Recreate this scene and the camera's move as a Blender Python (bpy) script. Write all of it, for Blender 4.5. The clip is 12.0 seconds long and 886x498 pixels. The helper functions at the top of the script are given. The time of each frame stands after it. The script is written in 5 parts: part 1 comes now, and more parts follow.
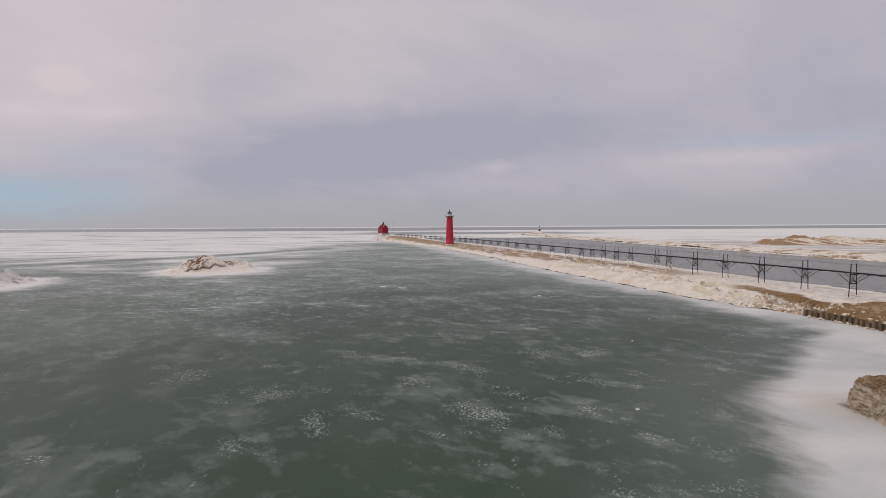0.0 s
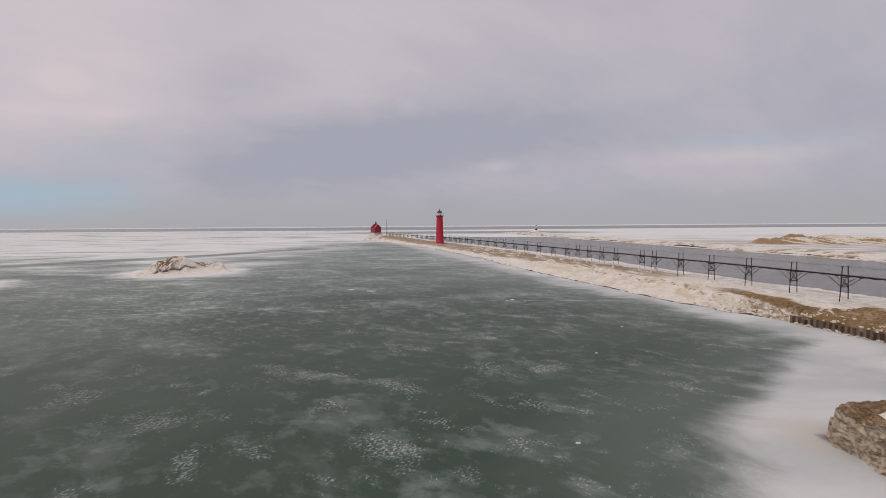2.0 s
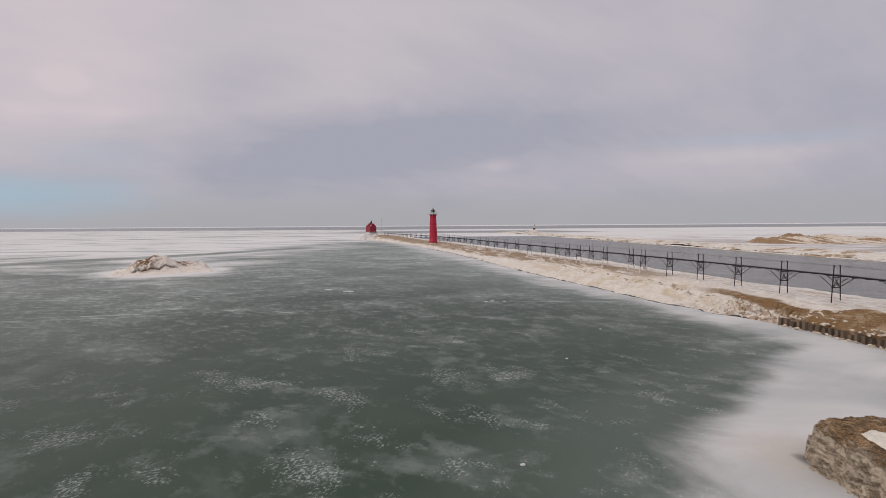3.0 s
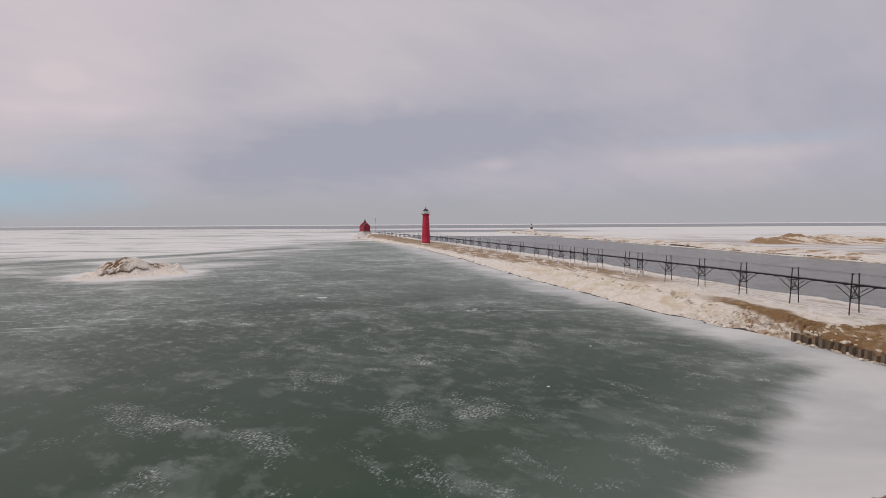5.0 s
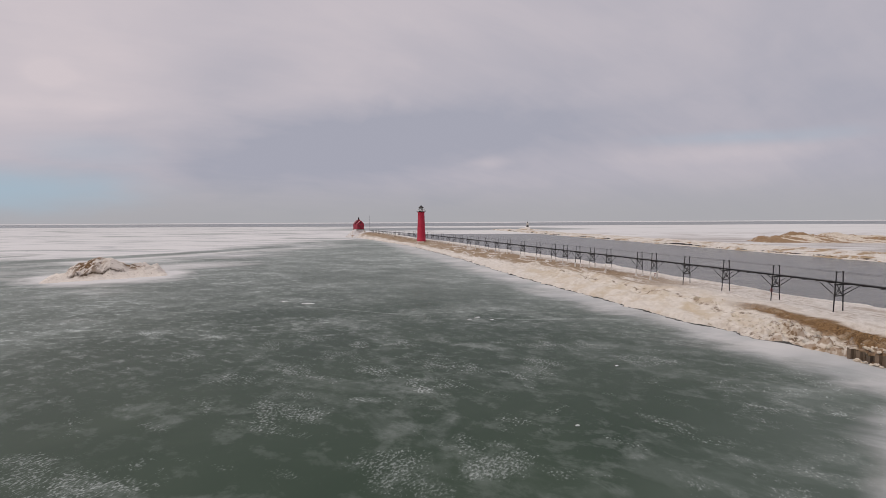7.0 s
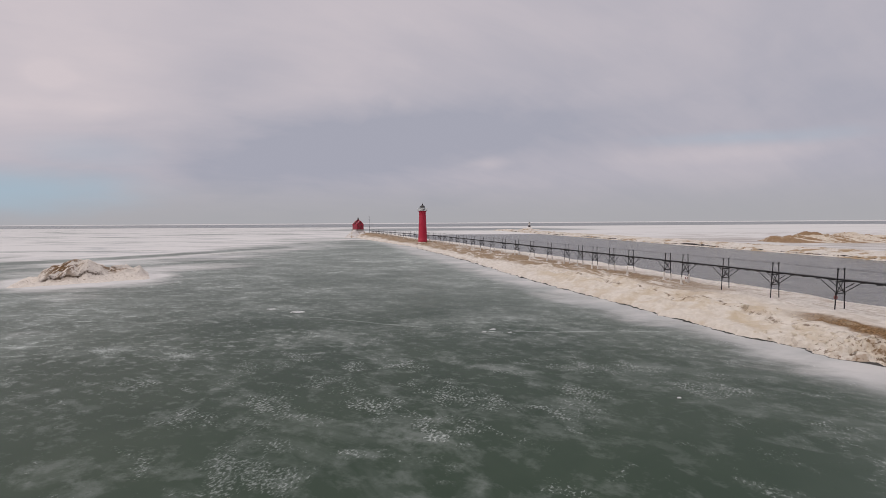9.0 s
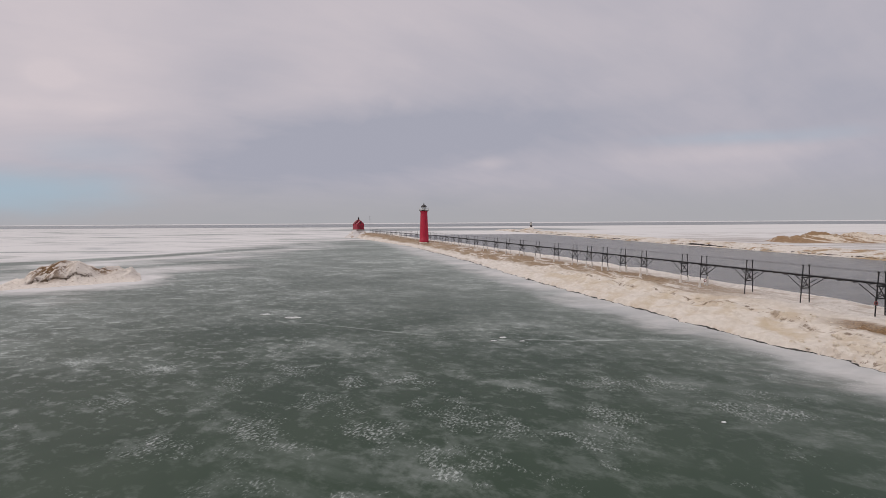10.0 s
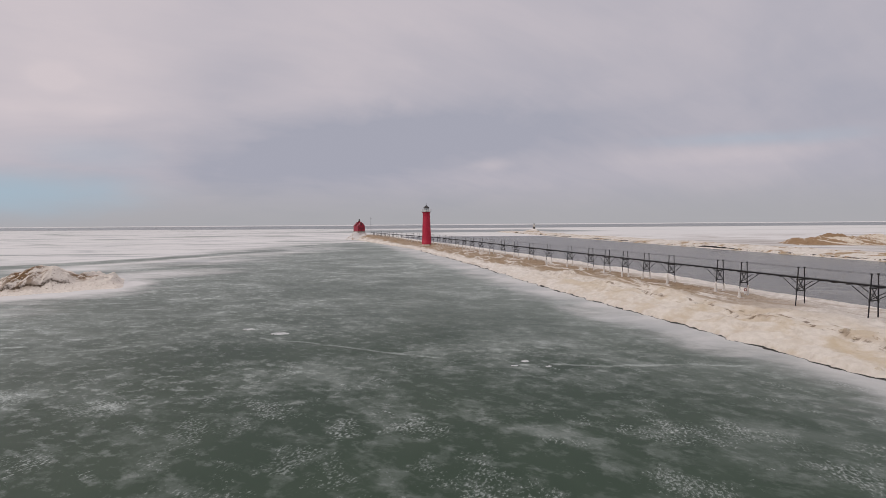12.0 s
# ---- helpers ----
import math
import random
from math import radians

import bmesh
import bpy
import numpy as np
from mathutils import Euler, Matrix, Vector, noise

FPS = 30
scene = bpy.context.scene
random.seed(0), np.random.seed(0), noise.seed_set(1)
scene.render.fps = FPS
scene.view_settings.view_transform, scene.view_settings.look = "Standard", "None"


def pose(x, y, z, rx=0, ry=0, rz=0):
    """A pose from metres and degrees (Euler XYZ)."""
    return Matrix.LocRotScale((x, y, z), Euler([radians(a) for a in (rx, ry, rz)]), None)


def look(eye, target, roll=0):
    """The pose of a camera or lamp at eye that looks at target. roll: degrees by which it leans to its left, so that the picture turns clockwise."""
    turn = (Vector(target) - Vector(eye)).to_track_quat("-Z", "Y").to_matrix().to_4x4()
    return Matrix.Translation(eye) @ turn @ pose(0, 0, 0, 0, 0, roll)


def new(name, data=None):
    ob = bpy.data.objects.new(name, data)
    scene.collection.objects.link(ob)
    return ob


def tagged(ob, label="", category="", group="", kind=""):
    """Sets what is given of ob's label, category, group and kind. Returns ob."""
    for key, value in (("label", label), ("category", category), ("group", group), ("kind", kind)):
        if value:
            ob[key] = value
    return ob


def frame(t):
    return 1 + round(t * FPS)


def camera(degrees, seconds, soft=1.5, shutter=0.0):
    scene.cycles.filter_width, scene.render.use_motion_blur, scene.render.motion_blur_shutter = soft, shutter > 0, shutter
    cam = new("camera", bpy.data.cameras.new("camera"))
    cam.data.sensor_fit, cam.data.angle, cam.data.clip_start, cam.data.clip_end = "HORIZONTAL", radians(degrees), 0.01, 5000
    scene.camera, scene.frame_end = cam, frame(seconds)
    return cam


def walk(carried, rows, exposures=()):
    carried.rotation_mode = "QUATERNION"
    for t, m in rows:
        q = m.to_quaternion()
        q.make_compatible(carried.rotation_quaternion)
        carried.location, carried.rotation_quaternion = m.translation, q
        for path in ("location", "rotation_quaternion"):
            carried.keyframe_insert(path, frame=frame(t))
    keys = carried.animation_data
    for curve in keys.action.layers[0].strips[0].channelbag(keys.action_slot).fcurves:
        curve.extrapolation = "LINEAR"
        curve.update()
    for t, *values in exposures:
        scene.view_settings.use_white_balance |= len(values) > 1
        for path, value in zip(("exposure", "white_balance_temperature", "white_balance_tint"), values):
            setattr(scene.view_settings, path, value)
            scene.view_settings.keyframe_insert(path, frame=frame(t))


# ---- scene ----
cam = camera(90.0, 12.0, 0.6)
PATH = [
    (0, (1.426, -3.64, 10.125), (1.332, -1.645, 10.019), -0.32),
    (0.5, (1.96, -2.768, 10.099), (1.869, -0.773, 9.994), -0.34),
    (1, (2.95, -1.786, 10.131), (2.859, 0.209, 10.024), -0.37),
    (1.5, (4.191, -0.765, 10.176), (4.099, 1.23, 10.068), -0.41),
    (2, (5.659, 0.387, 10.121), (5.566, 2.382, 10.012), -0.42),
    (2.5, (7.118, 1.537, 9.995), (7.025, 3.531, 9.885), -0.43),
    (3, (8.536, 2.873, 9.841), (8.442, 4.868, 9.73), -0.40),
    (3.5, (9.474, 4.008, 9.863), (9.379, 6.003, 9.75), -0.38),
    (5.5, (10.766, 9.227, 10.265), (10.685, 11.222, 10.146), -0.31),
    (6, (10.559, 10.559, 10.297), (10.485, 12.554, 10.174), -0.30),
    (6.5, (10.331, 11.99, 10.214), (10.262, 13.985, 10.089), -0.30),
    (7, (10.042, 13.444, 10.196), (9.978, 15.439, 10.07), -0.30),
    (9, (8.959, 19.928, 9.819), (8.895, 21.923, 9.696), -0.36),
    (9.5, (8.649, 21.378, 9.799), (8.585, 23.373, 9.676), -0.36),
    (10, (8.407, 23.028, 9.757), (8.34, 25.023, 9.634), -0.37),
    (10.5, (8.165, 24.565, 9.72), (8.098, 26.56, 9.599), -0.40),
    (11, (7.951, 26.077, 9.715), (7.882, 28.072, 9.594), -0.39),
    (11.5, (7.817, 27.454, 9.697), (7.744, 29.449, 9.578), -0.38),
    (12, (7.537, 28.827, 9.81), (7.464, 30.822, 9.694), -0.41),
]
walk(cam, [(t, look(eye, target, roll)) for t, eye, target, roll in PATH])

# ---- world and sun ----
SUN_ELEV, SUN_AZ = radians(36), radians(-118)     # sun behind thin cloud, to the left and behind


def link(nt, a, b):
    nt.links.new(a, b)


def math_node(nt, op, a, b=None, c=None, clamp=False):
    n = nt.nodes.new("ShaderNodeMath")
    n.operation, n.use_clamp = op, clamp
    for i, v in enumerate((a, b, c)):
        if v is None:
            continue
        if isinstance(v, (int, float)):
            n.inputs[i].default_value = v
        else:
            nt.links.new(v, n.inputs[i])
    return n.outputs[0]


def smooth(nt, value, lo, hi):
    n = nt.nodes.new("ShaderNodeMapRange")
    n.interpolation_type = "SMOOTHSTEP"
    n.inputs["From Min"].default_value, n.inputs["From Max"].default_value = lo, hi
    nt.links.new(value, n.inputs["Value"])
    return n.outputs["Result"]


def mix(nt, fac, a, b, blend="MIX"):
    n = nt.nodes.new("ShaderNodeMix")
    n.data_type, n.blend_type = "RGBA", blend
    for sock, v in ((n.inputs["Factor"], fac), (n.inputs["A"], a), (n.inputs["B"], b)):
        if isinstance(v, (int, float)):
            sock.default_value = v
        elif isinstance(v, tuple):
            sock.default_value = (*v, 1.0)
        else:
            nt.links.new(v, sock)
    return n.outputs["Result"]


def scaled(nt, vec, sx, sy, sz, rot=0.0, loc=(0, 0, 0)):
    n = nt.nodes.new("ShaderNodeMapping")
    n.inputs["Scale"].default_value = (sx, sy, sz)
    n.inputs["Rotation"].default_value = (0, 0, radians(rot))
    n.inputs["Location"].default_value = loc
    nt.links.new(vec, n.inputs["Vector"])
    return n.outputs["Vector"]


def along(nt, vec, degrees, lengthways, crossways, loc=(0, 0, 0)):
    """Coordinates turned so that x runs along that heading (left from +x), then scaled lengthways and crossways."""
    n = nt.nodes.new("ShaderNodeMapping")
    n.inputs["Rotation"].default_value = (0, 0, radians(-degrees))
    nt.links.new(vec, n.inputs["Vector"])
    return scaled(nt, n.outputs["Vector"], lengthways, crossways, 1, 0, loc)


def noise_tex(nt, vec, scale, detail=4.0, rough=0.55, distort=0.0):
    n = nt.nodes.new("ShaderNodeTexNoise")
    n.inputs["Scale"].default_value, n.inputs["Detail"].default_value = scale, detail
    n.inputs["Roughness"].default_value, n.inputs["Distortion"].default_value = rough, distort
    nt.links.new(vec, n.inputs["Vector"])
    return n.outputs["Fac"]


world = bpy.data.worlds.new("overcast_sky")
scene.world = world
world.use_nodes = True
wt = world.node_tree
wt.nodes.clear()
w_out = wt.nodes.new("ShaderNodeOutputWorld")
w_bg = wt.nodes.new("ShaderNodeBackground")
sky = wt.nodes.new("ShaderNodeTexSky")
sky.sky_type, sky.sun_disc = "NISHITA", False
sky.sun_elevation, sky.sun_rotation = SUN_ELEV, SUN_AZ
sky.air_density, sky.dust_density = 1.0, 1.5
way = wt.nodes.new("ShaderNodeTexCoord").outputs["Generated"]
sep = wt.nodes.new("ShaderNodeSeparateXYZ")
link(wt, way, sep.inputs[0])
up = math_node(wt, "MAXIMUM", sep.outputs["Z"], 0.0)
# cloud sheet: the direction laid out on a flat layer overhead, so that clouds shrink towards the horizon
lift = math_node(wt, "ADD", up, 0.38)
flat = wt.nodes.new("ShaderNodeCombineXYZ")
link(wt, math_node(wt, "DIVIDE", sep.outputs["X"], lift), flat.inputs[0])
link(wt, math_node(wt, "DIVIDE", sep.outputs["Y"], lift), flat.inputs[1])
sheet = flat.outputs[0]
az = math_node(wt, "ARCTAN2", sep.outputs["X"], sep.outputs["Y"])
dome = wt.nodes.new("ShaderNodeCombineXYZ")
link(wt, az, dome.inputs[0])
link(wt, sep.outputs["Z"], dome.inputs[1])
edges = noise_tex(wt, scaled(wt, dome.outputs[0], 1, 1.9, 1), 4.2, 6, 0.55, 0.5)
wobble = math_node(wt, "MULTIPLY", math_node(wt, "SUBTRACT", edges, 0.5), 1.9)


def bank(a0, e0, wide, high, lean=0.0, ragged=1.0):
    """A soft oval of cloud round azimuth a0 (radians, right of ahead) and height e0; lean: its rise to the right."""
    da = math_node(wt, "SUBTRACT", az, a0)
    de = math_node(wt, "SUBTRACT", math_node(wt, "SUBTRACT", sep.outputs["Z"], e0), math_node(wt, "MULTIPLY", da, lean))
    da, de = math_node(wt, "DIVIDE", da, wide), math_node(wt, "DIVIDE", de, high)
    d = math_node(wt, "SQRT", math_node(wt, "ADD", math_node(wt, "MULTIPLY", da, da), math_node(wt, "MULTIPLY", de, de)))
    return smooth(wt, math_node(wt, "ADD", d, math_node(wt, "MULTIPLY", wobble, ragged)), 1.45, -0.1)


def w_sum(*terms):
    total = None
    for fac, v in terms:
        v = math_node(wt, "MULTIPLY", v, fac)
        total = v if total is None else math_node(wt, "ADD", total, v)
    return total


puffs = noise_tex(wt, along(wt, sheet, 35, 1.0, 1.25, (2.3, 0.4, 0)), 1.7, 6, 0.52, 0.4)
broad = noise_tex(wt, along(wt, sheet, 20, 0.7, 1.2, (0.7, 1.9, 0)), 0.8, 3, 0.5, 0.3)
wisp = noise_tex(wt, along(wt, sheet, 30, 0.8, 2.6, (5.1, 2.0, 0)), 4.5, 6, 0.6, 0.5)
high = smooth(wt, math_node(wt, "ADD", up, math_node(wt, "MULTIPLY", az, -0.10)), 0.13, 0.36)
leftward = smooth(wt, az, 0.85, -0.15)
light = w_sum((0.20, smooth(wt, puffs, 0.32, 0.70)), (0.06, smooth(wt, wisp, 0.36, 0.66)), (0.16, smooth(wt, broad, 0.35, 0.65)),
              (0.35, math_node(wt, "MULTIPLY", high, leftward)), (0.10, high), (0.16, smooth(wt, az, -0.45, -0.70)),
              (-0.30, bank(-0.30, 0.155, 0.36, 0.075, 0.12)), (-0.22, bank(0.08, 0.205, 0.50, 0.055, -0.02)), (-0.20, bank(-0.43, 0.305, 0.20, 0.05, 0.25)),
              (0.16, bank(-0.60, 0.115, 0.07, 0.07, 0.3)), (0.34, bank(-0.745, 0.242, 0.035, 0.022, 0.0, 0.6)), (0.26, bank(-0.68, 0.20, 0.09, 0.022, 0.1)),
              (0.22, bank(-0.80, 0.185, 0.07, 0.03)), (0.36, bank(0.075, 0.127, 0.05, 0.016, 0.0, 0.7)), (0.24, bank(0.53, 0.126, 0.16, 0.018, -0.03)), (0.14, bank(0.45, 0.10, 0.5, 0.05, 0.02)))
light = math_node(wt, "SUBTRACT", light, 0.03, clamp=True)
cloud = mix(wt, light, (0.374, 0.378, 0.448), (0.628, 0.560, 0.588))
# overcast skies are brighter overhead, and grey with distance at the horizon
zenith = smooth(wt, up, 0.45, 0.95)
cloud = mix(wt, zenith, cloud, (1.02, 0.98, 1.0))
haze = smooth(wt, up, 0.11, 0.0)
cloud = mix(wt, math_node(wt, "MULTIPLY", haze, 0.85), cloud, (0.392, 0.388, 0.405))
# gaps of clear sky low on the left and, fainter, on the right
blue = mix(wt, 1.0, sky.outputs["Color"], (0.05, 0.05, 0.05), "MULTIPLY")
blue = mix(wt, 0.85, blue, (0.395, 0.525, 0.640))
gap = math_node(wt, "MAXIMUM", bank(-0.82, 0.055, 0.24, 0.040, -0.02, 0.8), math_node(wt, "MULTIPLY", bank(-0.71, 0.125, 0.10, 0.03), 0.25))
gap = math_node(wt, "MAXIMUM", gap, math_node(wt, "MULTIPLY", bank(0.56, 0.150, 0.16, 0.014, -0.06), 0.4))
link(wt, mix(wt, math_node(wt, "MULTIPLY", gap, 0.85), cloud, blue), w_bg.inputs["Color"])
w_bg.inputs["Strength"].default_value = 1.0
link(wt, w_bg.outputs[0], w_out.inputs[0])

sun = new("sun", bpy.data.lights.new("sun", "SUN"))
sun.data.energy, sun.data.angle, sun.data.color = 0.8, radians(18), (1.0, 0.94, 0.86)
sun.matrix_world = look((0, 0, 60), (60 * math.cos(SUN_ELEV) * -math.sin(SUN_AZ), -60 * math.cos(SUN_ELEV) * math.cos(SUN_AZ), 60 - 60 * math.sin(SUN_ELEV)))


# ---- materials ----
def material(name):
    m = bpy.data.materials.new(name)
    m.use_nodes = True
    nt = m.node_tree
    return m, nt, nt.nodes["Principled BSDF"]


def place(nt):
    return nt.nodes.new("ShaderNodeNewGeometry").outputs["Position"]


def relief(nt, bsdf, height, strength, distance):
    b = nt.nodes.new("ShaderNodeBump")
    b.inputs["Strength"].default_value, b.inputs["Distance"].default_value = strength, distance
    nt.links.new(height, b.inputs["Height"])
    nt.links.new(b.outputs[0], bsdf.inputs["Normal"])


def coat(name, color, dark, rough=0.5, metal=0.0, scale=3.0, bump=0.15):
    """Painted or weathered surface: grain and larger stains over one colour."""
    m, nt, b = material(name)
    p = place(nt)
    fine, stain = noise_tex(nt, p, scale * 6, 5), noise_tex(nt, scaled(nt, p, 1, 1, 0.35), scale * 0.5, 4, 0.6)
    fac = math_node(nt, "ADD", math_node(nt, "MULTIPLY", smooth(nt, stain, 0.4, 0.7), 0.6), math_node(nt, "MULTIPLY", fine, 0.35))
    link(nt, mix(nt, fac, color, dark), b.inputs["Base Color"])
    link(nt, math_node(nt, "MULTIPLY_ADD", fine, 0.25, rough - 0.1), b.inputs["Roughness"])
    b.inputs["Metallic"].default_value = metal
    relief(nt, b, fine, bump, 0.02)
    return m


def varied_coat(*args, **kw):
    """A coat whose tone differs from piece to piece."""
    m = coat(*args, **kw)
    nt = m.node_tree
    b = nt.nodes["Principled BSDF"]
    tone = nt.nodes.new("ShaderNodeObjectInfo").outputs["Random"]
    was = b.inputs["Base Color"].links[0].from_socket
    nt.links.new(mix(nt, smooth(nt, tone, 0.0, 1.0), was, mix(nt, 1.0, was, (1.7, 1.65, 1.6), "MULTIPLY")), b.inputs["Base Color"])
    return m


RED = coat("red_paint", (0.47, 0.009, 0.042), (0.36, 0.008, 0.032), 0.5, 0, 0.5)
RED_ROOF = coat("red_roof_paint", (0.15, 0.022, 0.026), (0.08, 0.015, 0.018), 0.55, 0, 0.6)
WHITE_PAINT = coat("white_paint", (0.78, 0.77, 0.74), (0.60, 0.58, 0.54), 0.5)
BLACK_IRON = coat("dark_iron", (0.030, 0.030, 0.034), (0.055, 0.040, 0.034), 0.5, 0.3, 2.0)
CAT_STEEL = coat("catwalk_steel", (0.014, 0.015, 0.018), (0.034, 0.027, 0.024), 0.6, 0.0, 2.0)
CAT_STEEL.node_tree.nodes["Principled BSDF"].inputs["Specular IOR Level"].default_value = 0.2
DECK_WOOD = coat("deck_timber", (0.018, 0.018, 0.021), (0.040, 0.036, 0.034), 0.8, 0, 2.0)
CONCRETE = coat("ice_stained_concrete", (0.36, 0.33, 0.29), (0.22, 0.19, 0.16), 0.85, 0, 0.7, 0.4)
HOUSE_RED = coat("weathered_red_paint", (0.33, 0.010, 0.034), (0.20, 0.010, 0.024), 0.5, 0, 0.5)
PILE_STEEL = varied_coat("rusty_sheet_pile", (0.135, 0.102, 0.074), (0.060, 0.045, 0.033), 0.85, 0.1, 1.2, 0.5)
RING_RED = coat("ring_red", (0.20, 0.035, 0.035), (0.12, 0.03, 0.03), 0.5)

GLASS, nt, b = material("lantern_glass")
b.inputs["Base Color"].default_value = (0.75, 0.80, 0.82, 1)
b.inputs["Roughness"].default_value, b.inputs["Transmission Weight"].default_value = 0.05, 0.5

DARK_GLASS, nt, b = material("window_glass")
b.inputs["Base Color"].default_value = (0.03, 0.03, 0.035, 1)
b.inputs["Roughness"].default_value = 0.08


# thickest clumps of frost on the bare ice: x, y and radius in metres
CLUMPS = ((-10.7, 22.1, 1.2), (-6.3, 18.2, 1.0), (-17.5, 25.1, 1.3), (-12.4, 27.9, 1.0), (-8.0, 30.6, 1.2), (-3.7, 19.1, 0.9), (-4.9, 29.6, 1.4),
          (1.3, 27.3, 1.0), (7.4, 31.0, 1.4), (11.6, 31.7, 1.2), (1.9, 19.8, 1.5), (4.5, 22.6, 0.9), (9.8, 24.9, 1.0), (0.0, 36.9, 1.1), (-1.4, 42.8, 1.2),
          (0.5, 41.5, 0.8), (-4.8, 41.5, 1.0), (-5.3, 48.9, 1.1), (-12.1, 51.6, 1.3), (4.5, 43.2, 1.3), (8.5, 44.7, 1.2), (8.1, 40.4, 1.0), (-2.3, 51.7, 1.1),
          (2.0, 36.1, 1.2), (-3.1, 30.0, 0.9), (5.3, 49.6, 1.0),
          (-10.8, 46.0, 1.0), (2.1, 49.2, 0.8), (0.6, 46.5, 1.0), (6.6, 45.8, 0.8), (10.9, 43.7, 1.0), (15.9, 44.9, 1.2), (13.8, 42.4, 0.8), (20.8, 49.5, 1.2), (17.8, 49.4, 1.0), (23.0, 45.8, 1.2), (25.0, 45.9, 0.9), (-18.1, 52.7, 1.0))
DRIFT_TURN = -37     # the wind laid the frost along this heading
# dark leads in the white ice: ends and half-widths in metres
LEADS = (((-128, 97), (-79, 154), 9.0, 0.95), ((-86, 146), (-58, 200), 8.0, 0.9), ((-152, 110), (-122, 148), 4.0, 0.7), ((-82, 248), (-56, 250), 5.0, 0.55), ((-250, 376), (-105, 381), 7.0, 0.5), ((-330, 332), (-282, 338), 6.0, 0.6), ((-175, 170), (-95, 176), 4.0, 0.6))


def lake_material():
    m, nt, b = material("lake_ice")
    p = place(nt)
    s = nt.nodes.new("ShaderNodeSeparateXYZ")
    link(nt, p, s.inputs[0])
    x, y = s.outputs["X"], s.outputs["Y"]
    M = lambda op, a, c=None, e=None: math_node(nt, op, a, c, e)
    # bare green-grey ice
    tone = noise_tex(nt, p, 0.11, 5, 0.6, 0.6)
    bare = mix(nt, smooth(nt, tone, 0.3, 0.7), (0.008, 0.029, 0.009), (0.021, 0.043, 0.020))
    # veils of blown frost, in long soft brush strokes
    veil = smooth(nt, noise_tex(nt, along(nt, p, DRIFT_TURN, 0.12, 0.19), 1.0, 7, 0.60, 0.5), 0.44, 0.70)
    wisps = smooth(nt, noise_tex(nt, along(nt, p, -25, 0.45, 0.58), 1.0, 8, 0.69, 0.2), 0.47, 0.65)
    thread = smooth(nt, noise_tex(nt, along(nt, p, -14, 0.9, 1.3), 1.0, 7, 0.69, 0.2), 0.50, 0.65)
    # crumbly clumps, dense in the middle and thinning out to single grains
    warp = nt.nodes.new("ShaderNodeTexNoise")
    warp.inputs["Scale"].default_value, warp.inputs["Detail"].default_value, warp.inputs["Roughness"].default_value = 0.55, 5, 0.62
    link(nt, p, warp.inputs["Vector"])
    bent = nt.nodes.new("ShaderNodeVectorMath")
    bent.operation = "MULTIPLY_ADD"
    link(nt, warp.outputs["Color"], bent.inputs[0])
    bent.inputs[1].default_value = (5.0, 5.0, 0.0)
    link(nt, along(nt, p, DRIFT_TURN, 0.62, 1.0), bent.inputs[2])
    ca, sa = math.cos(radians(DRIFT_TURN)), math.sin(radians(DRIFT_TURN))
    clump = smooth(nt, noise_tex(nt, along(nt, p, DRIFT_TURN, 0.27, 0.46), 1.0, 6, 0.70, 0.4), 0.53, 0.70)
    for cx, cy, r in CLUMPS:
        far_from = nt.nodes.new("ShaderNodeVectorMath")
        far_from.operation = "DISTANCE"
        link(nt, bent.outputs[0], far_from.inputs[0])
        far_from.inputs[1].default_value = ((cx * ca + cy * sa) * 0.62 + 2.5, (cy * ca - cx * sa) + 2.5, 0.0)
        clump = M("MAXIMUM", clump, smooth(nt, far_from.outputs["Value"], r * 1.35, r * 0.15))
    clump = M("ADD", clump, M("MULTIPLY", M("MULTIPLY", smooth(nt, M("SUBTRACT", x, M("MULTIPLY", y, 0.7)), -10.0, 2.0), smooth(nt, y, 58, 44)), M("MULTIPLY", wisps, 0.42)))
    crumb = noise_tex(nt, along(nt, p, 62, 5.6, 7.4), 1.0, 4, 0.66, 0.3)
    fleck = smooth(nt, M("MULTIPLY_ADD", M("MINIMUM", clump, 1.0), 0.10, crumb), 0.61, 0.68)
    fleck = M("MULTIPLY", fleck, smooth(nt, clump, 0.03, 0.35))
    gaps = M("MULTIPLY", smooth(nt, crumb, 0.50, 0.38), smooth(nt, clump, 0.10, 0.60))
    near_by = smooth(nt, y, 78, 46)
    frost = M("ADD", M("MULTIPLY_ADD", veil, 0.105, 0.0), M("ADD", M("MULTIPLY", wisps, 0.095), M("MULTIPLY", M("MULTIPLY", clump, near_by), 0.07)))
    frost = M("ADD", frost, M("MULTIPLY", M("MULTIPLY", fleck, near_by), M("MULTIPLY_ADD", noise_tex(nt, p, 5.0, 2), 0.44, 0.06)))
    frost = M("SUBTRACT", frost, M("MULTIPLY", M("MULTIPLY", gaps, near_by), 0.10))
    frost = M("ADD", frost, M("MULTIPLY", M("MULTIPLY", thread, smooth(nt, y, 24, 60)), M("MULTIPLY_ADD", smooth(nt, x, 2, -14), 0.12, 0.13)))
    frost = M("MAXIMUM", M("SUBTRACT", frost, M("MULTIPLY", M("MULTIPLY", smooth(nt, x, 2, -14), smooth(nt, y, 24, 60)), 0.03)), 0.0)
    # paler, streakier ice farther out
    streak = smooth(nt, noise_tex(nt, along(nt, p, -6, 0.08, 0.12), 1.0, 8, 0.66, 0.4), 0.45, 0.68)
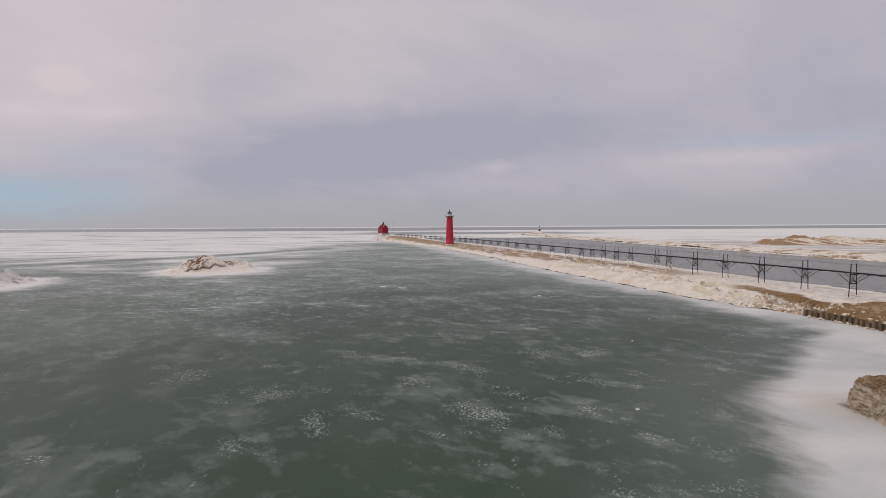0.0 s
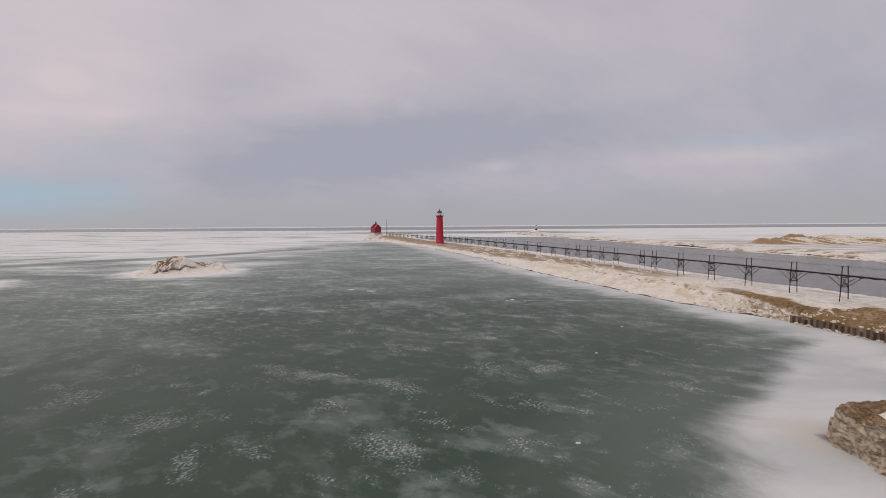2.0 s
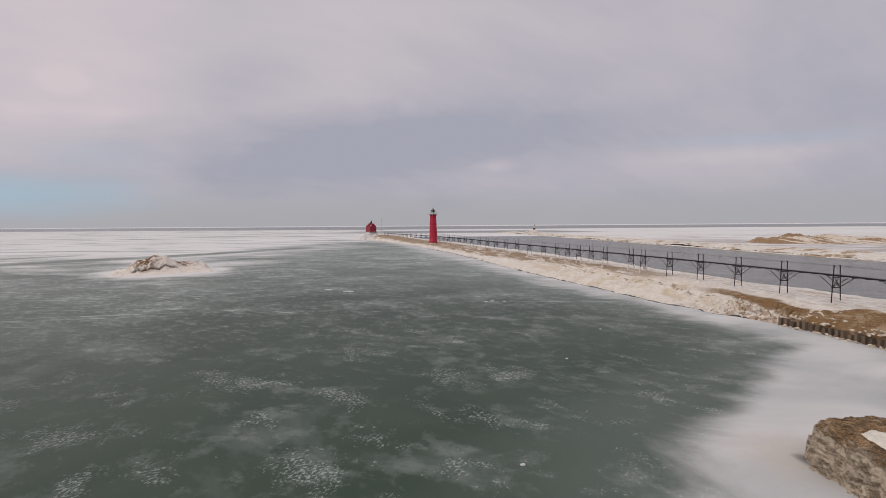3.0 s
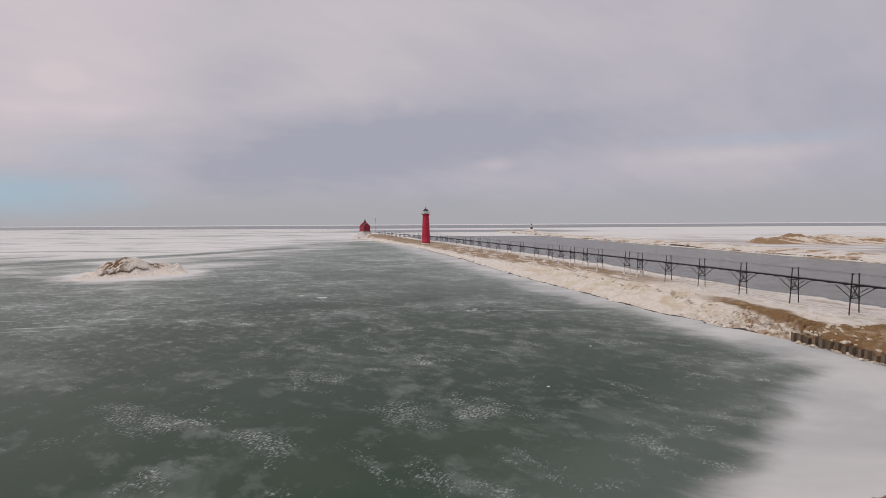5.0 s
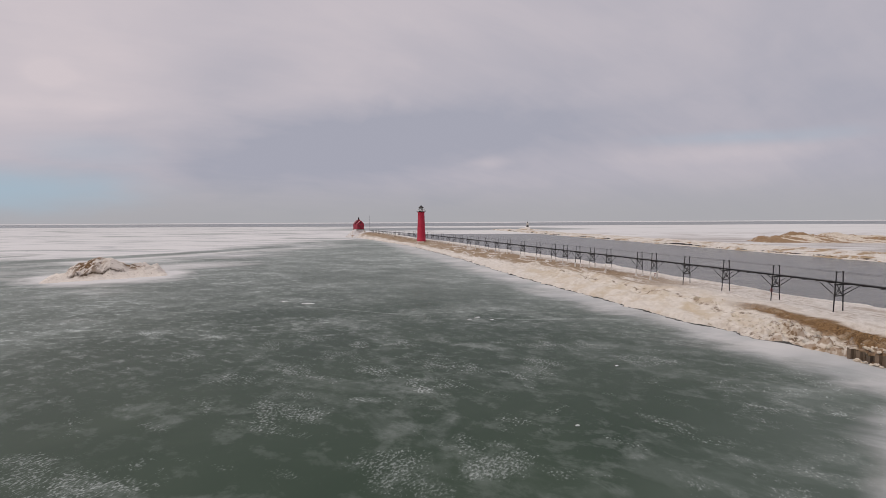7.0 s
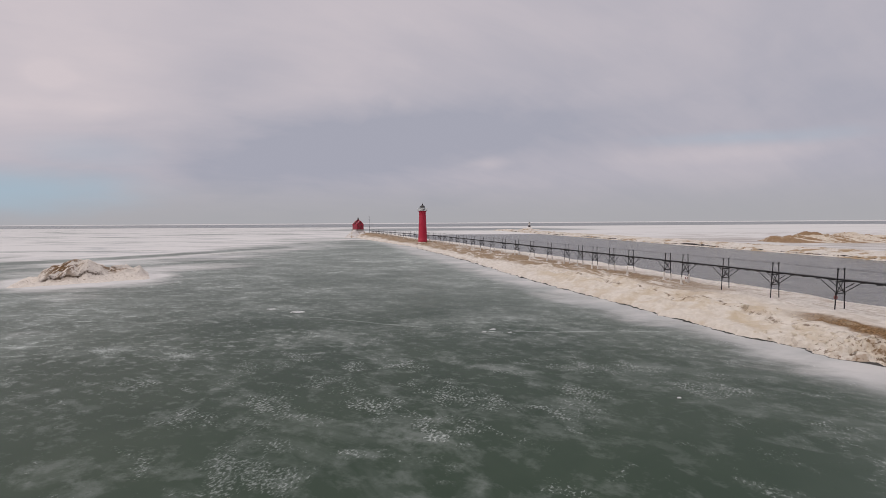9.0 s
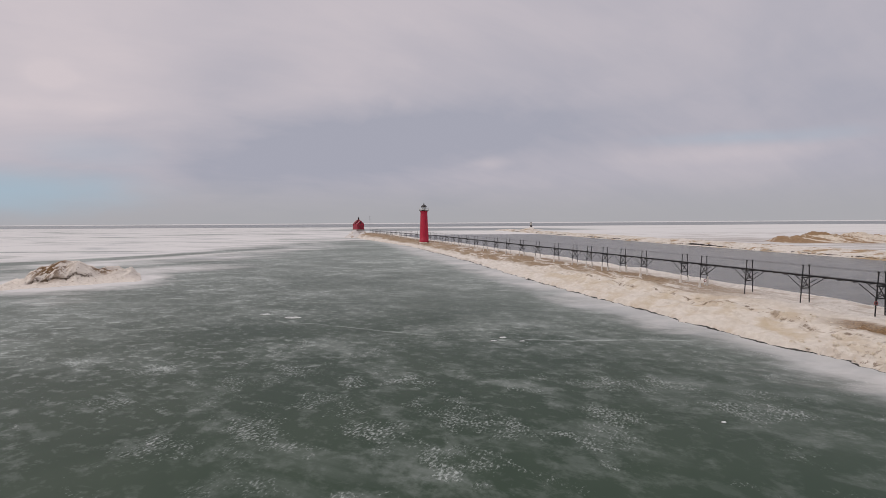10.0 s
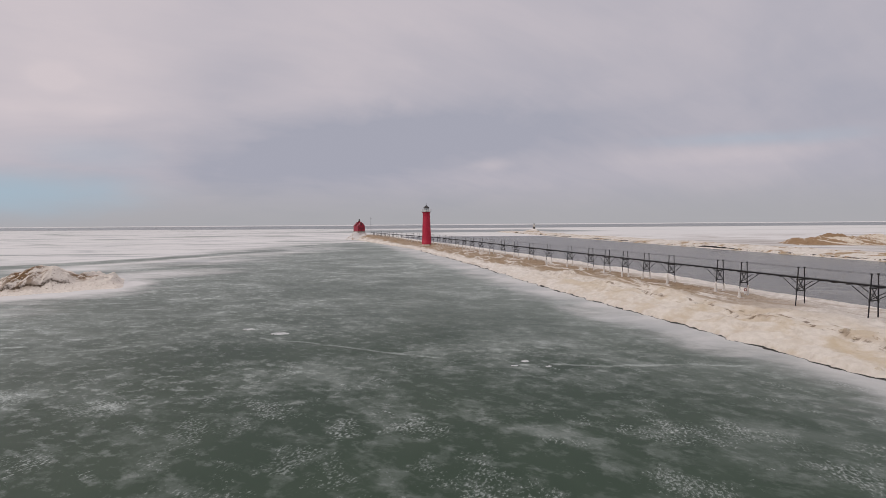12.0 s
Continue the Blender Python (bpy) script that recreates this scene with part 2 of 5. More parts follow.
    fine = smooth(nt, noise_tex(nt, along(nt, p, -8, 0.25, 0.36), 1.0, 8, 0.69, 0.3), 0.48, 0.65)
    calm = nt.nodes.new("ShaderNodeVectorMath")
    calm.operation = "DISTANCE"
    link(nt, scaled(nt, p, 1.0, 0.55, 0), calm.inputs[0])
    calm.inputs[1].default_value = (0.0, 43.0, 0.0)
    still = M("MULTIPLY_ADD", smooth(nt, M("ADD", calm.outputs["Value"], M("MULTIPLY", M("SUBTRACT", warp.outputs["Fac"], 0.5), 16.0)), 16.0, 7.0), -0.55, 1.0)
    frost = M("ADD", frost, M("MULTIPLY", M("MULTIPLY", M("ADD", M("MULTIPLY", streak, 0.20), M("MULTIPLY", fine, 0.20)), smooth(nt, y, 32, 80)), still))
    # an even paling on top, growing from y 30 to 150
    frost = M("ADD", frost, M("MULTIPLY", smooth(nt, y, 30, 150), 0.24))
    mottle = smooth(nt, noise_tex(nt, along(nt, p, -10, 0.045, 0.075), 1.0, 4, 0.55, 0.4), 0.36, 0.64)
    frost = M("MULTIPLY", frost, M("MULTIPLY_ADD", mottle, 0.55, 0.72))
    frost = M("ADD", frost, M("MULTIPLY", M("MULTIPLY", smooth(nt, x, -12, -34), M("MULTIPLY", smooth(nt, y, 22, 40), smooth(nt, y, 96, 64))), 0.10))
    skirt = M("ADD", M("ADD", x, 1.0), M("MULTIPLY", M("SUBTRACT", y, 199.0), 0.322))
    frost = M("ADD", frost, M("MULTIPLY", M("MULTIPLY", smooth(nt, skirt, -32.0, -17.0), smooth(nt, y, 34, 50)), 0.08))
    # thin bright streaks blown across the ice towards the mounds
    blown = smooth(nt, noise_tex(nt, along(nt, p, 9, 0.15, 0.95), 1.0, 5, 0.58, 0.2), 0.59, 0.67)
    blown = M("MULTIPLY", blown, M("MULTIPLY", smooth(nt, x, -12, -34), M("MULTIPLY", smooth(nt, y, 36, 52), smooth(nt, y, 130, 100))))
    frost = M("ADD", frost, M("MULTIPLY", blown, 0.34))
    frost = M("MAXIMUM", M("SUBTRACT", frost, M("MULTIPLY", M("MULTIPLY", smooth(nt, y, 38, 48), smooth(nt, y, 72, 60)), 0.025)), 0.0)
    # the wind has swept the near ice barer between the drifts
    frost = M("MAXIMUM", M("ADD", frost, M("MULTIPLY", M("MULTIPLY", M("SUBTRACT", frost, 0.165), 0.30), smooth(nt, y, 84, 56))), 0.0)
    # two hairline cracks filled with frost
    for (ax, ay), (bx, by) in (((-10.5, 66.4), (6.0, 60.6)), ((11.5, 59.0), (28.0, 59.4))):
        run = M("DIVIDE", M("SUBTRACT", x, ax), bx - ax)
        off = M("SUBTRACT", M("SUBTRACT", y, ay), M("MULTIPLY", run, by - ay))
        off = M("ABSOLUTE", M("ADD", off, M("MULTIPLY", M("SUBTRACT", noise_tex(nt, p, 0.16, 5), 0.5), 2.6)))
        hair = M("MULTIPLY", smooth(nt, off, 0.26, 0.05), M("MULTIPLY", smooth(nt, run, -0.02, 0.05), smooth(nt, run, 1.02, 0.95)))
        frost = M("ADD", frost, M("MULTIPLY", M("MULTIPLY", hair, smooth(nt, noise_tex(nt, p, 0.45, 5, 0.7), 0.34, 0.56)), 0.30))
    # snow banked on the ice along the pier and round the frozen block
    line = M("ADD", M("ADD", x, 1.0), M("MULTIPLY", M("SUBTRACT", y, 199.0), 0.322))
    bend = M("MAXIMUM", M("SUBTRACT", 77.0, y), 0.0)
    line = M("ADD", line, M("MULTIPLY", M("MULTIPLY", bend, bend), 0.0014))
    ragged = M("MULTIPLY", M("SUBTRACT", noise_tex(nt, along(nt, p, -18, 0.12, 0.20), 1.0, 7, 0.62, 0.5), 0.5), 13.0)
    bank = smooth(nt, M("ADD", M("SUBTRACT", line, M("ADD", M("MULTIPLY", smooth(nt, y, 72, 58), 2.3), M("MULTIPLY", smooth(nt, y, 50, 40), 0.8))), ragged), -20.5, -13.0)
    tail = M("MINIMUM", M("SUBTRACT", x, M("MULTIPLY_ADD", y, 0.41, 8.4)), M("SUBTRACT", x, M("MULTIPLY_ADD", y, 1.02, -5.6)))
    tail = M("ADD", tail, M("MULTIPLY", ragged, 0.55))
    rock = M("MULTIPLY", smooth(nt, tail, -1.2, 2.7), smooth(nt, y, 48, 38))
    frost = M("ADD", frost, M("MULTIPLY", M("MULTIPLY", smooth(nt, tail, -12.0, -1.5), smooth(nt, y, 52, 38)), 0.09))
    near = M("MAXIMUM", M("MULTIPLY", bank, smooth(nt, y, 360, 270)), rock)
    # snow aprons of the two mounds in the ice
    aprons = None
    for cx, cy, rx, ry in ((-56.3, 95.8, 15.0, 13.0), (-88.0, 68.5, 17.5, 15.0)):
        ax, ay = M("DIVIDE", M("SUBTRACT", x, cx), rx), M("DIVIDE", M("SUBTRACT", y, cy), ry)
        r = M("ADD", M("SQRT", M("ADD", M("MULTIPLY", ax, ax), M("MULTIPLY", ay, ay))), M("MULTIPLY", ragged, 0.05))
        a = smooth(nt, r, 1.10, 0.72)
        aprons = a if aprons is None else M("MAXIMUM", aprons, a)
    # rafted white ice of the open lake, with dark leads in it
    wander = M("MULTIPLY", M("SUBTRACT", noise_tex(nt, along(nt, p, 4, 0.018, 0.034), 1.0, 8, 0.62, 0.5), 0.5), 120.0)
    left = M("MINIMUM", M("MULTIPLY", M("ADD", x, 64.0), -1.0), M("SUBTRACT", M("ADD", y, M("MULTIPLY", x, 0.35)), 84.0))
    out = M("ADD", M("MAXIMUM", left, M("SUBTRACT", y, 258.0)), wander)
    feather = M("MULTIPLY", M("SUBTRACT", noise_tex(nt, along(nt, p, 7, 0.05, 0.10), 1.0, 7, 0.66, 0.5), 0.5), 80.0)
    sheet_ice = smooth(nt, M("ADD", out, feather), -24.0, 24.0)
    right = smooth(nt, M("SUBTRACT", x, M("ADD", 109.5, M("MULTIPLY", M("SUBTRACT", y, 118.0), -0.157))), 0.0, 8.0)
    sheet_ice = M("MAXIMUM", sheet_ice, right)
    dark = None
    for (ax, ay), (bx, by), half, deep in LEADS:
        long = math.hypot(bx - ax, by - ay)
        ux, uy = (bx - ax) / long, (by - ay) / long
        dx, dy = M("SUBTRACT", x, ax), M("SUBTRACT", y, ay)
        run = M("ADD", M("MULTIPLY", dx, ux), M("MULTIPLY", dy, uy))
        off = M("ABSOLUTE", M("ADD", M("SUBTRACT", M("MULTIPLY", dy, ux), M("MULTIPLY", dx, uy)), M("MULTIPLY", feather, 0.12)))
        taper = M("MULTIPLY", smooth(nt, run, -8.0, long * 0.1), smooth(nt, run, long * 1.05, long * 0.8))
        d = M("MULTIPLY", smooth(nt, off, half, half * 0.25), M("MULTIPLY", taper, deep))
        dark = d if dark is None else M("MAXIMUM", dark, d)
    far_n = M("MULTIPLY", M("SUBTRACT", noise_tex(nt, scaled(nt, p, 0.0012, 0.004, 1), 1.0, 4), 0.5), 380.0)
    open_lake = M("MULTIPLY", smooth(nt, M("ADD", y, far_n), 880, 960), smooth(nt, M("ADD", y, far_n), 2500, 2200))
    inlet = M("MULTIPLY", M("MULTIPLY", smooth(nt, M("ADD", y, M("MULTIPLY", far_n, 0.4)), 490, 530), smooth(nt, M("ADD", y, M("MULTIPLY", far_n, 0.4)), 700, 650)), M("MULTIPLY", smooth(nt, x, -190, -60), smooth(nt, M("ADD", x, far_n), 170, 90)))
    open_lake = M("MAXIMUM", open_lake, M("MULTIPLY", inlet, 0.8))
    lead2 = M("MULTIPLY", smooth(nt, noise_tex(nt, along(nt, p, 3, 0.008, 0.024), 1.0, 7, 0.66, 0.6), 0.53, 0.65), M("MULTIPLY", smooth(nt, y, 190, 300), smooth(nt, y, 900, 700)))
    dark = M("MAXIMUM", M("MAXIMUM", dark, open_lake), M("MULTIPLY", lead2, M("MULTIPLY_ADD", smooth(nt, x, 60, -20), 0.5, 0.18)))
    white = M("MULTIPLY", sheet_ice, M("SUBTRACT", 1.0, dark))
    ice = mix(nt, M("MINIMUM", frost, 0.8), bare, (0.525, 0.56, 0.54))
    snow_n = noise_tex(nt, p, 0.6, 6, 0.6)
    snow = mix(nt, snow_n, (0.60, 0.585, 0.58), (0.72, 0.695, 0.68))
    scoured = smooth(nt, noise_tex(nt, along(nt, p, 5, 0.03, 0.065), 1.0, 7, 0.68, 0.5), 0.47, 0.68)
    snow = mix(nt, M("MULTIPLY", M("MULTIPLY", M("MULTIPLY", scoured, smooth(nt, x, 40, -20)), smooth(nt, y, 110, 150)), 0.70), snow, (0.36, 0.37, 0.38))
    snow = mix(nt, M("MULTIPLY", M("MULTIPLY", scoured, smooth(nt, x, 85, 110)), M("MULTIPLY", smooth(nt, y, 460, 330), 0.80)), snow, (0.33, 0.285, 0.26))
    shelf = M("SUBTRACT", x, M("ADD", 109.5, M("MULTIPLY", M("SUBTRACT", y, 118.0), -0.157)))
    dirty = smooth(nt, noise_tex(nt, along(nt, p, -9, 0.022, 0.11), 1.0, 6, 0.62, 0.4), 0.44, 0.56)
    dirty = M("MULTIPLY", M("MULTIPLY", dirty, M("MULTIPLY", smooth(nt, shelf, 10, 22), smooth(nt, shelf, 110, 70))), smooth(nt, y, 330, 230))
    snow = mix(nt, M("MULTIPLY", dirty, 0.75), snow, (0.31, 0.265, 0.24))
    bank_snow = mix(nt, smooth(nt, noise_tex(nt, along(nt, p, 20, 0.10, 0.16), 1.0, 6, 0.55, 0.5), 0.3, 0.7), (0.41, 0.415, 0.415), (0.59, 0.57, 0.56))
    color = mix(nt, M("MULTIPLY", near, 0.95), ice, bank_snow)
    # tan sand stain round the block's foot, then a hollow's shade painted as a dark spot
    for place_at, inner, outer, deep, tint in (((22.6, 21.5, 0.0), 0.3, 3.6, 0.45, (0.46, 0.39, 0.31)), ((22.75, 21.4, 0.0), 0.10, 0.70, 0.85, (0.10, 0.09, 0.085))):
        foot = nt.nodes.new("ShaderNodeVectorMath")
        foot.operation = "DISTANCE"
        link(nt, p, foot.inputs[0])
        foot.inputs[1].default_value = place_at
        reach = M("ADD", foot.outputs["Value"], M("MULTIPLY", M("SUBTRACT", noise_tex(nt, p, 1.6, 5), 0.5), outer * 0.9))
        color = mix(nt, M("MULTIPLY", smooth(nt, reach, outer, inner), deep), color, tint)
    color = mix(nt, M("MULTIPLY", aprons, 0.9), color, snow)
    strewn = smooth(nt, noise_tex(nt, along(nt, p, 10, 0.045, 0.11), 1.0, 7, 0.68, 0.5), 0.52, 0.66)
    strewn = M("MULTIPLY", M("MULTIPLY", strewn, M("MULTIPLY", smooth(nt, y, 66, 105), smooth(nt, x, -35, -72))), 0.6)
    floes = smooth(nt, noise_tex(nt, along(nt, p, 5, 0.035, 0.065), 1.0, 7, 0.66, 0.5), 0.50, 0.63)
    floes = M("MULTIPLY", M("MULTIPLY", floes, M("MULTIPLY", smooth(nt, y, 150, 200), smooth(nt, x, -22, -55))), 0.7)
    color = mix(nt, M("MULTIPLY", M("MAXIMUM", M("MAXIMUM", white, strewn), floes), M("SUBTRACT", 1.0, M("MULTIPLY", dark, 0.8))), color, snow)
    color = mix(nt, M("MULTIPLY", open_lake, 0.85), color, (0.19, 0.195, 0.205))
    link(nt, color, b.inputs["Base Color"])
    cover = M("MAXIMUM", M("MAXIMUM", white, near), aprons)
    link(nt, M("SUBTRACT", M("MULTIPLY_ADD", M("MAXIMUM", cover, frost), 0.4, 0.42), M("MULTIPLY", open_lake, 0.25)), b.inputs["Roughness"])
    b.inputs["Specular IOR Level"].default_value = 0.42
    relief(nt, b, M("ADD", M("MULTIPLY", snow_n, cover), M("MULTIPLY", M("MULTIPLY", fleck, near_by), 0.5)), 0.35, 0.12)
    return m


def water_material():
    m, nt, b = material("channel_water")
    p = place(nt)
    tone = noise_tex(nt, scaled(nt, p, 0.02, 0.06, 1), 1.0, 5)
    slush = smooth(nt, noise_tex(nt, scaled(nt, p, 0.02, 0.10, 1, 20), 1.0, 6, 0.6, 0.8), 0.62, 0.78)
    ripple = smooth(nt, noise_tex(nt, scaled(nt, p, 0.18, 0.5, 1, 20), 1.0, 5, 0.65, 0.4), 0.35, 0.68)
    tone = math_node(nt, "ADD", math_node(nt, "MULTIPLY", tone, 0.5), math_node(nt, "MULTIPLY", ripple, 0.5))
    c = mix(nt, tone, (0.105, 0.103, 0.098), (0.215, 0.205, 0.192))
    link(nt, mix(nt, math_node(nt, "MULTIPLY", slush, 0.25), c, (0.5, 0.5, 0.52)), b.inputs["Base Color"])
    b.inputs["Roughness"].default_value = 0.22
    h = math_node(nt, "ADD", noise_tex(nt, scaled(nt, p, 0.5, 1.6, 1, 18), 0.55, 5), math_node(nt, "MULTIPLY", noise_tex(nt, p, 3.0, 3), 0.4))
    relief(nt, b, h, 1.0, 0.5)
    return m


def pier_material():
    """Snow and spray ice on the pier; u runs along it, v across, in metres."""
    m, nt, b = material("pier_snow_and_sand")
    p = place(nt)
    uv = nt.nodes.new("ShaderNodeSeparateXYZ")
    link(nt, nt.nodes.new("ShaderNodeUVMap").outputs[0], uv.inputs[0])
    u, v = uv.outputs["X"], uv.outputs["Y"]
    M = lambda op, a, c=None, e=None: math_node(nt, op, a, c, e)
    n1, n2 = noise_tex(nt, p, 0.35, 6, 0.62, 0.4), noise_tex(nt, p, 1.6, 6, 0.65)
    n3 = noise_tex(nt, p, 9.0, 4, 0.6)
    snow = mix(nt, smooth(nt, n2, 0.35, 0.7), (0.62, 0.565, 0.515), (0.78, 0.725, 0.675))
    ivory = mix(nt, smooth(nt, n1, 0.43, 0.68), mix(nt, 0.4, snow, (0.74, 0.655, 0.55)), (0.59, 0.49, 0.375))
    # white strip towards the channel, ivory spray ice towards the lake
    pale = smooth(nt, M("ADD", v, M("MULTIPLY", M("SUBTRACT", n1, 0.5), 5.0)), -4.5, -1.0)
    color = mix(nt, M("MAXIMUM", pale, M("MULTIPLY", smooth(nt, u, 74, 120), 0.85)), ivory, snow)
    # blown sand in patches
    rag = M("MULTIPLY", M("SUBTRACT", n1, 0.5), 9.0)
    lay = nt.nodes.new("ShaderNodeUVMap").outputs[0]
    streaky = noise_tex(nt, scaled(nt, lay, 0.30, 0.8, 1), 0.6, 6, 0.66, 0.5)
    patch = M("MULTIPLY", smooth(nt, streaky, 0.38, 0.52), smooth(nt, u, 62, 84))
    patch = M("MULTIPLY", patch, M("MULTIPLY", smooth(nt, M("ADD", v, M("MULTIPLY", smooth(nt, u, 90, 130), 2.5)), -5.8, -3.2), smooth(nt, v, 4.0, 1.0)))
    crease = M("MULTIPLY", smooth(nt, noise_tex(nt, scaled(nt, lay, 0.25, 1.0, 1), 1.5, 6, 0.68, 0.6), 0.58, 0.66), M("MULTIPLY", smooth(nt, v, -9.5, -6.5), smooth(nt, v, -2.0, -4.5)))
    patch = M("MAXIMUM", patch, M("MULTIPLY", crease, 0.7))
    tail = M("MULTIPLY", smooth(nt, u, 130, 205), smooth(nt, M("ABSOLUTE", M("ADD", M("ADD", v, 1.4), M("MULTIPLY", rag, 0.35))), 5.4, 4.0))
    drifted = smooth(nt, noise_tex(nt, scaled(nt, lay, 0.10, 0.45, 1), 1.0, 7, 0.70, 0.4), 0.40, 0.54)
    tail = M("MULTIPLY", tail, M("MAXIMUM", drifted, M("MULTIPLY_ADD", smooth(nt, u, 190, 215), 0.75, 0.12)))
    sandy = M("MAXIMUM", M("MULTIPLY", patch, 0.88), M("MULTIPLY", tail, 0.92))
    color = mix(nt, sandy, color, mix(nt, n2, (0.17, 0.105, 0.052), (0.37, 0.25, 0.14)))
    tuft = M("MULTIPLY", M("MULTIPLY", sandy, smooth(nt, noise_tex(nt, p, 1.3, 7, 0.74), 0.55, 0.64)), 0.75)
    color = mix(nt, tuft, color, (0.145, 0.090, 0.045))
    # bare brown strip behind the sheet piling
    across = M("ADD", v, M("MULTIPLY", rag, 0.28))
    above = M("ADD", across, M("MULTIPLY", smooth(nt, u, 45, 50), -2.5))
    strip = M("MULTIPLY", smooth(nt, above, -8.6, -7.4), smooth(nt, across, -2.6, -3.6))
    strip = M("MULTIPLY", strip, smooth(nt, M("ADD", u, rag), 62.0, 56.0))
    strip = M("MULTIPLY", strip, smooth(nt, n2, 0.18, 0.38))
    earth = mix(nt, smooth(nt, n3, 0.35, 0.65), (0.105, 0.058, 0.024), (0.31, 0.183, 0.085))
    earth = mix(nt, M("MULTIPLY", smooth(nt, noise_tex(nt, p, 0.7, 6, 0.68, 0.4), 0.52, 0.62), 0.45), earth, (0.50, 0.39, 0.27))
    color = mix(nt, strip, color, earth)
    crust = M("MULTIPLY", M("MULTIPLY", smooth(nt, u, 47, 44), smooth(nt, across, -5.6, -6.9)), smooth(nt, noise_tex(nt, p, 0.8, 6, 0.7, 0.5), 0.50, 0.58))
    color = mix(nt, M("MULTIPLY", crust, 0.35), color, (0.50, 0.41, 0.30))
    zone = M("MULTIPLY", M("MULTIPLY", smooth(nt, u, 42.0, 46.0), smooth(nt, u, 57, 51)), smooth(nt, v, -4.4, -5.8))
    pocket = smooth(nt, noise_tex(nt, p, 2.2, 6, 0.66, 0.3), 0.545, 0.59)
    color = mix(nt, M("MULTIPLY", M("MULTIPLY", zone, pocket), 0.85), color, (0.150, 0.082, 0.036))
    # sand laid bare on the steep little scarps
    tilt = nt.nodes.new("ShaderNodeSeparateXYZ")
    link(nt, nt.nodes.new("ShaderNodeNewGeometry").outputs["Normal"], tilt.inputs[0])
    scarp = M("MULTIPLY", smooth(nt, M("ADD", tilt.outputs["Z"], M("MULTIPLY", M("SUBTRACT", n2, 0.5), 0.5)), 0.90, 0.72), smooth(nt, v, -10.3, -9.3))
    color = mix(nt, M("MULTIPLY", scarp, M("MULTIPLY_ADD", smooth(nt, u, 54, 49), 0.45, 0.20)), color, (0.25, 0.145, 0.068))
    # thin brown smears on the snow beside the catwalk
    smear = M("MULTIPLY", smooth(nt, noise_tex(nt, scaled(nt, lay, 0.28, 1.1, 1), 1.0, 7, 0.68, 0.4), 0.50, 0.60), M("MULTIPLY", M("MULTIPLY", smooth(nt, v, -3.0, -1.0), smooth(nt, v, 6.0, 4.0)), smooth(nt, u, 90, 70)))
    color = mix(nt, M("MULTIPLY", smear, 0.55), color, (0.36, 0.265, 0.185))
    # broken dark seam along the pier, and hollows stained ochre beside it
    only_u = scaled(nt, lay, 1.0, 0.0, 0)
    seam = M("ADD", M("ADD", v, 6.3), M("MULTIPLY", M("SUBTRACT", noise_tex(nt, only_u, 0.11, 4, 0.6), 0.5), -4.5))
    dash = M("MULTIPLY", smooth(nt, noise_tex(nt, only_u, 0.8, 4, 0.7), 0.47, 0.56), M("MULTIPLY", smooth(nt, u, 52, 57), smooth(nt, u, 104, 88)))
    width = M("MULTIPLY_ADD", M("SUBTRACT", n2, 0.5), 0.8, 0.12)
    color = mix(nt, M("MULTIPLY", M("MULTIPLY", smooth(nt, M("SUBTRACT", M("ABSOLUTE", seam), width), 0.10, -0.06), dash), 0.85), color, (0.17, 0.115, 0.070))
    hollow = M("MULTIPLY", M("MULTIPLY", smooth(nt, seam, -3.2, -1.6), smooth(nt, seam, 0.0, -0.8)), M("MULTIPLY", smooth(nt, u, 52, 60), smooth(nt, u, 110, 90)))
    color = mix(nt, M("MULTIPLY", M("MULTIPLY", hollow, smooth(nt, n1, 0.40, 0.60)), 0.5), color, (0.56, 0.45, 0.31))
    link(nt, color, b.inputs["Base Color"])
    b.inputs["Roughness"].default_value = 0.85
    b.inputs["Specular IOR Level"].default_value = 0.25
    relief(nt, b, M("ADD", n2, M("MULTIPLY", n3, 0.3)), 0.85, 0.3)
    return m


def mound_material(name, snow_lo, snow_hi, brown_lo, brown_hi, start, end, scale=0.5):
    m, nt, b = material(name)
    p = place(nt)
    n1, n2, n3 = noise_tex(nt, p, scale, 6, 0.65, 0.6), noise_tex(nt, p, scale * 5, 5, 0.65), noise_tex(nt, p, 11.0, 4)
    snow = mix(nt, smooth(nt, n2, 0.3, 0.7), snow_lo, snow_hi)
    dirt = mix(nt, n2, brown_lo, brown_hi)
    fac = smooth(nt, math_node(nt, "ADD", n1, math_node(nt, "MULTIPLY", math_node(nt, "SUBTRACT", n2, 0.5), 0.35)), start, end)
    link(nt, mix(nt, fac, snow, dirt), b.inputs["Base Color"])
    b.inputs["Roughness"].default_value = 0.85
    b.inputs["Specular IOR Level"].default_value = 0.25
    relief(nt, b, math_node(nt, "ADD", n2, math_node(nt, "MULTIPLY", n3, 0.35)), 0.6, 0.2)
    return m


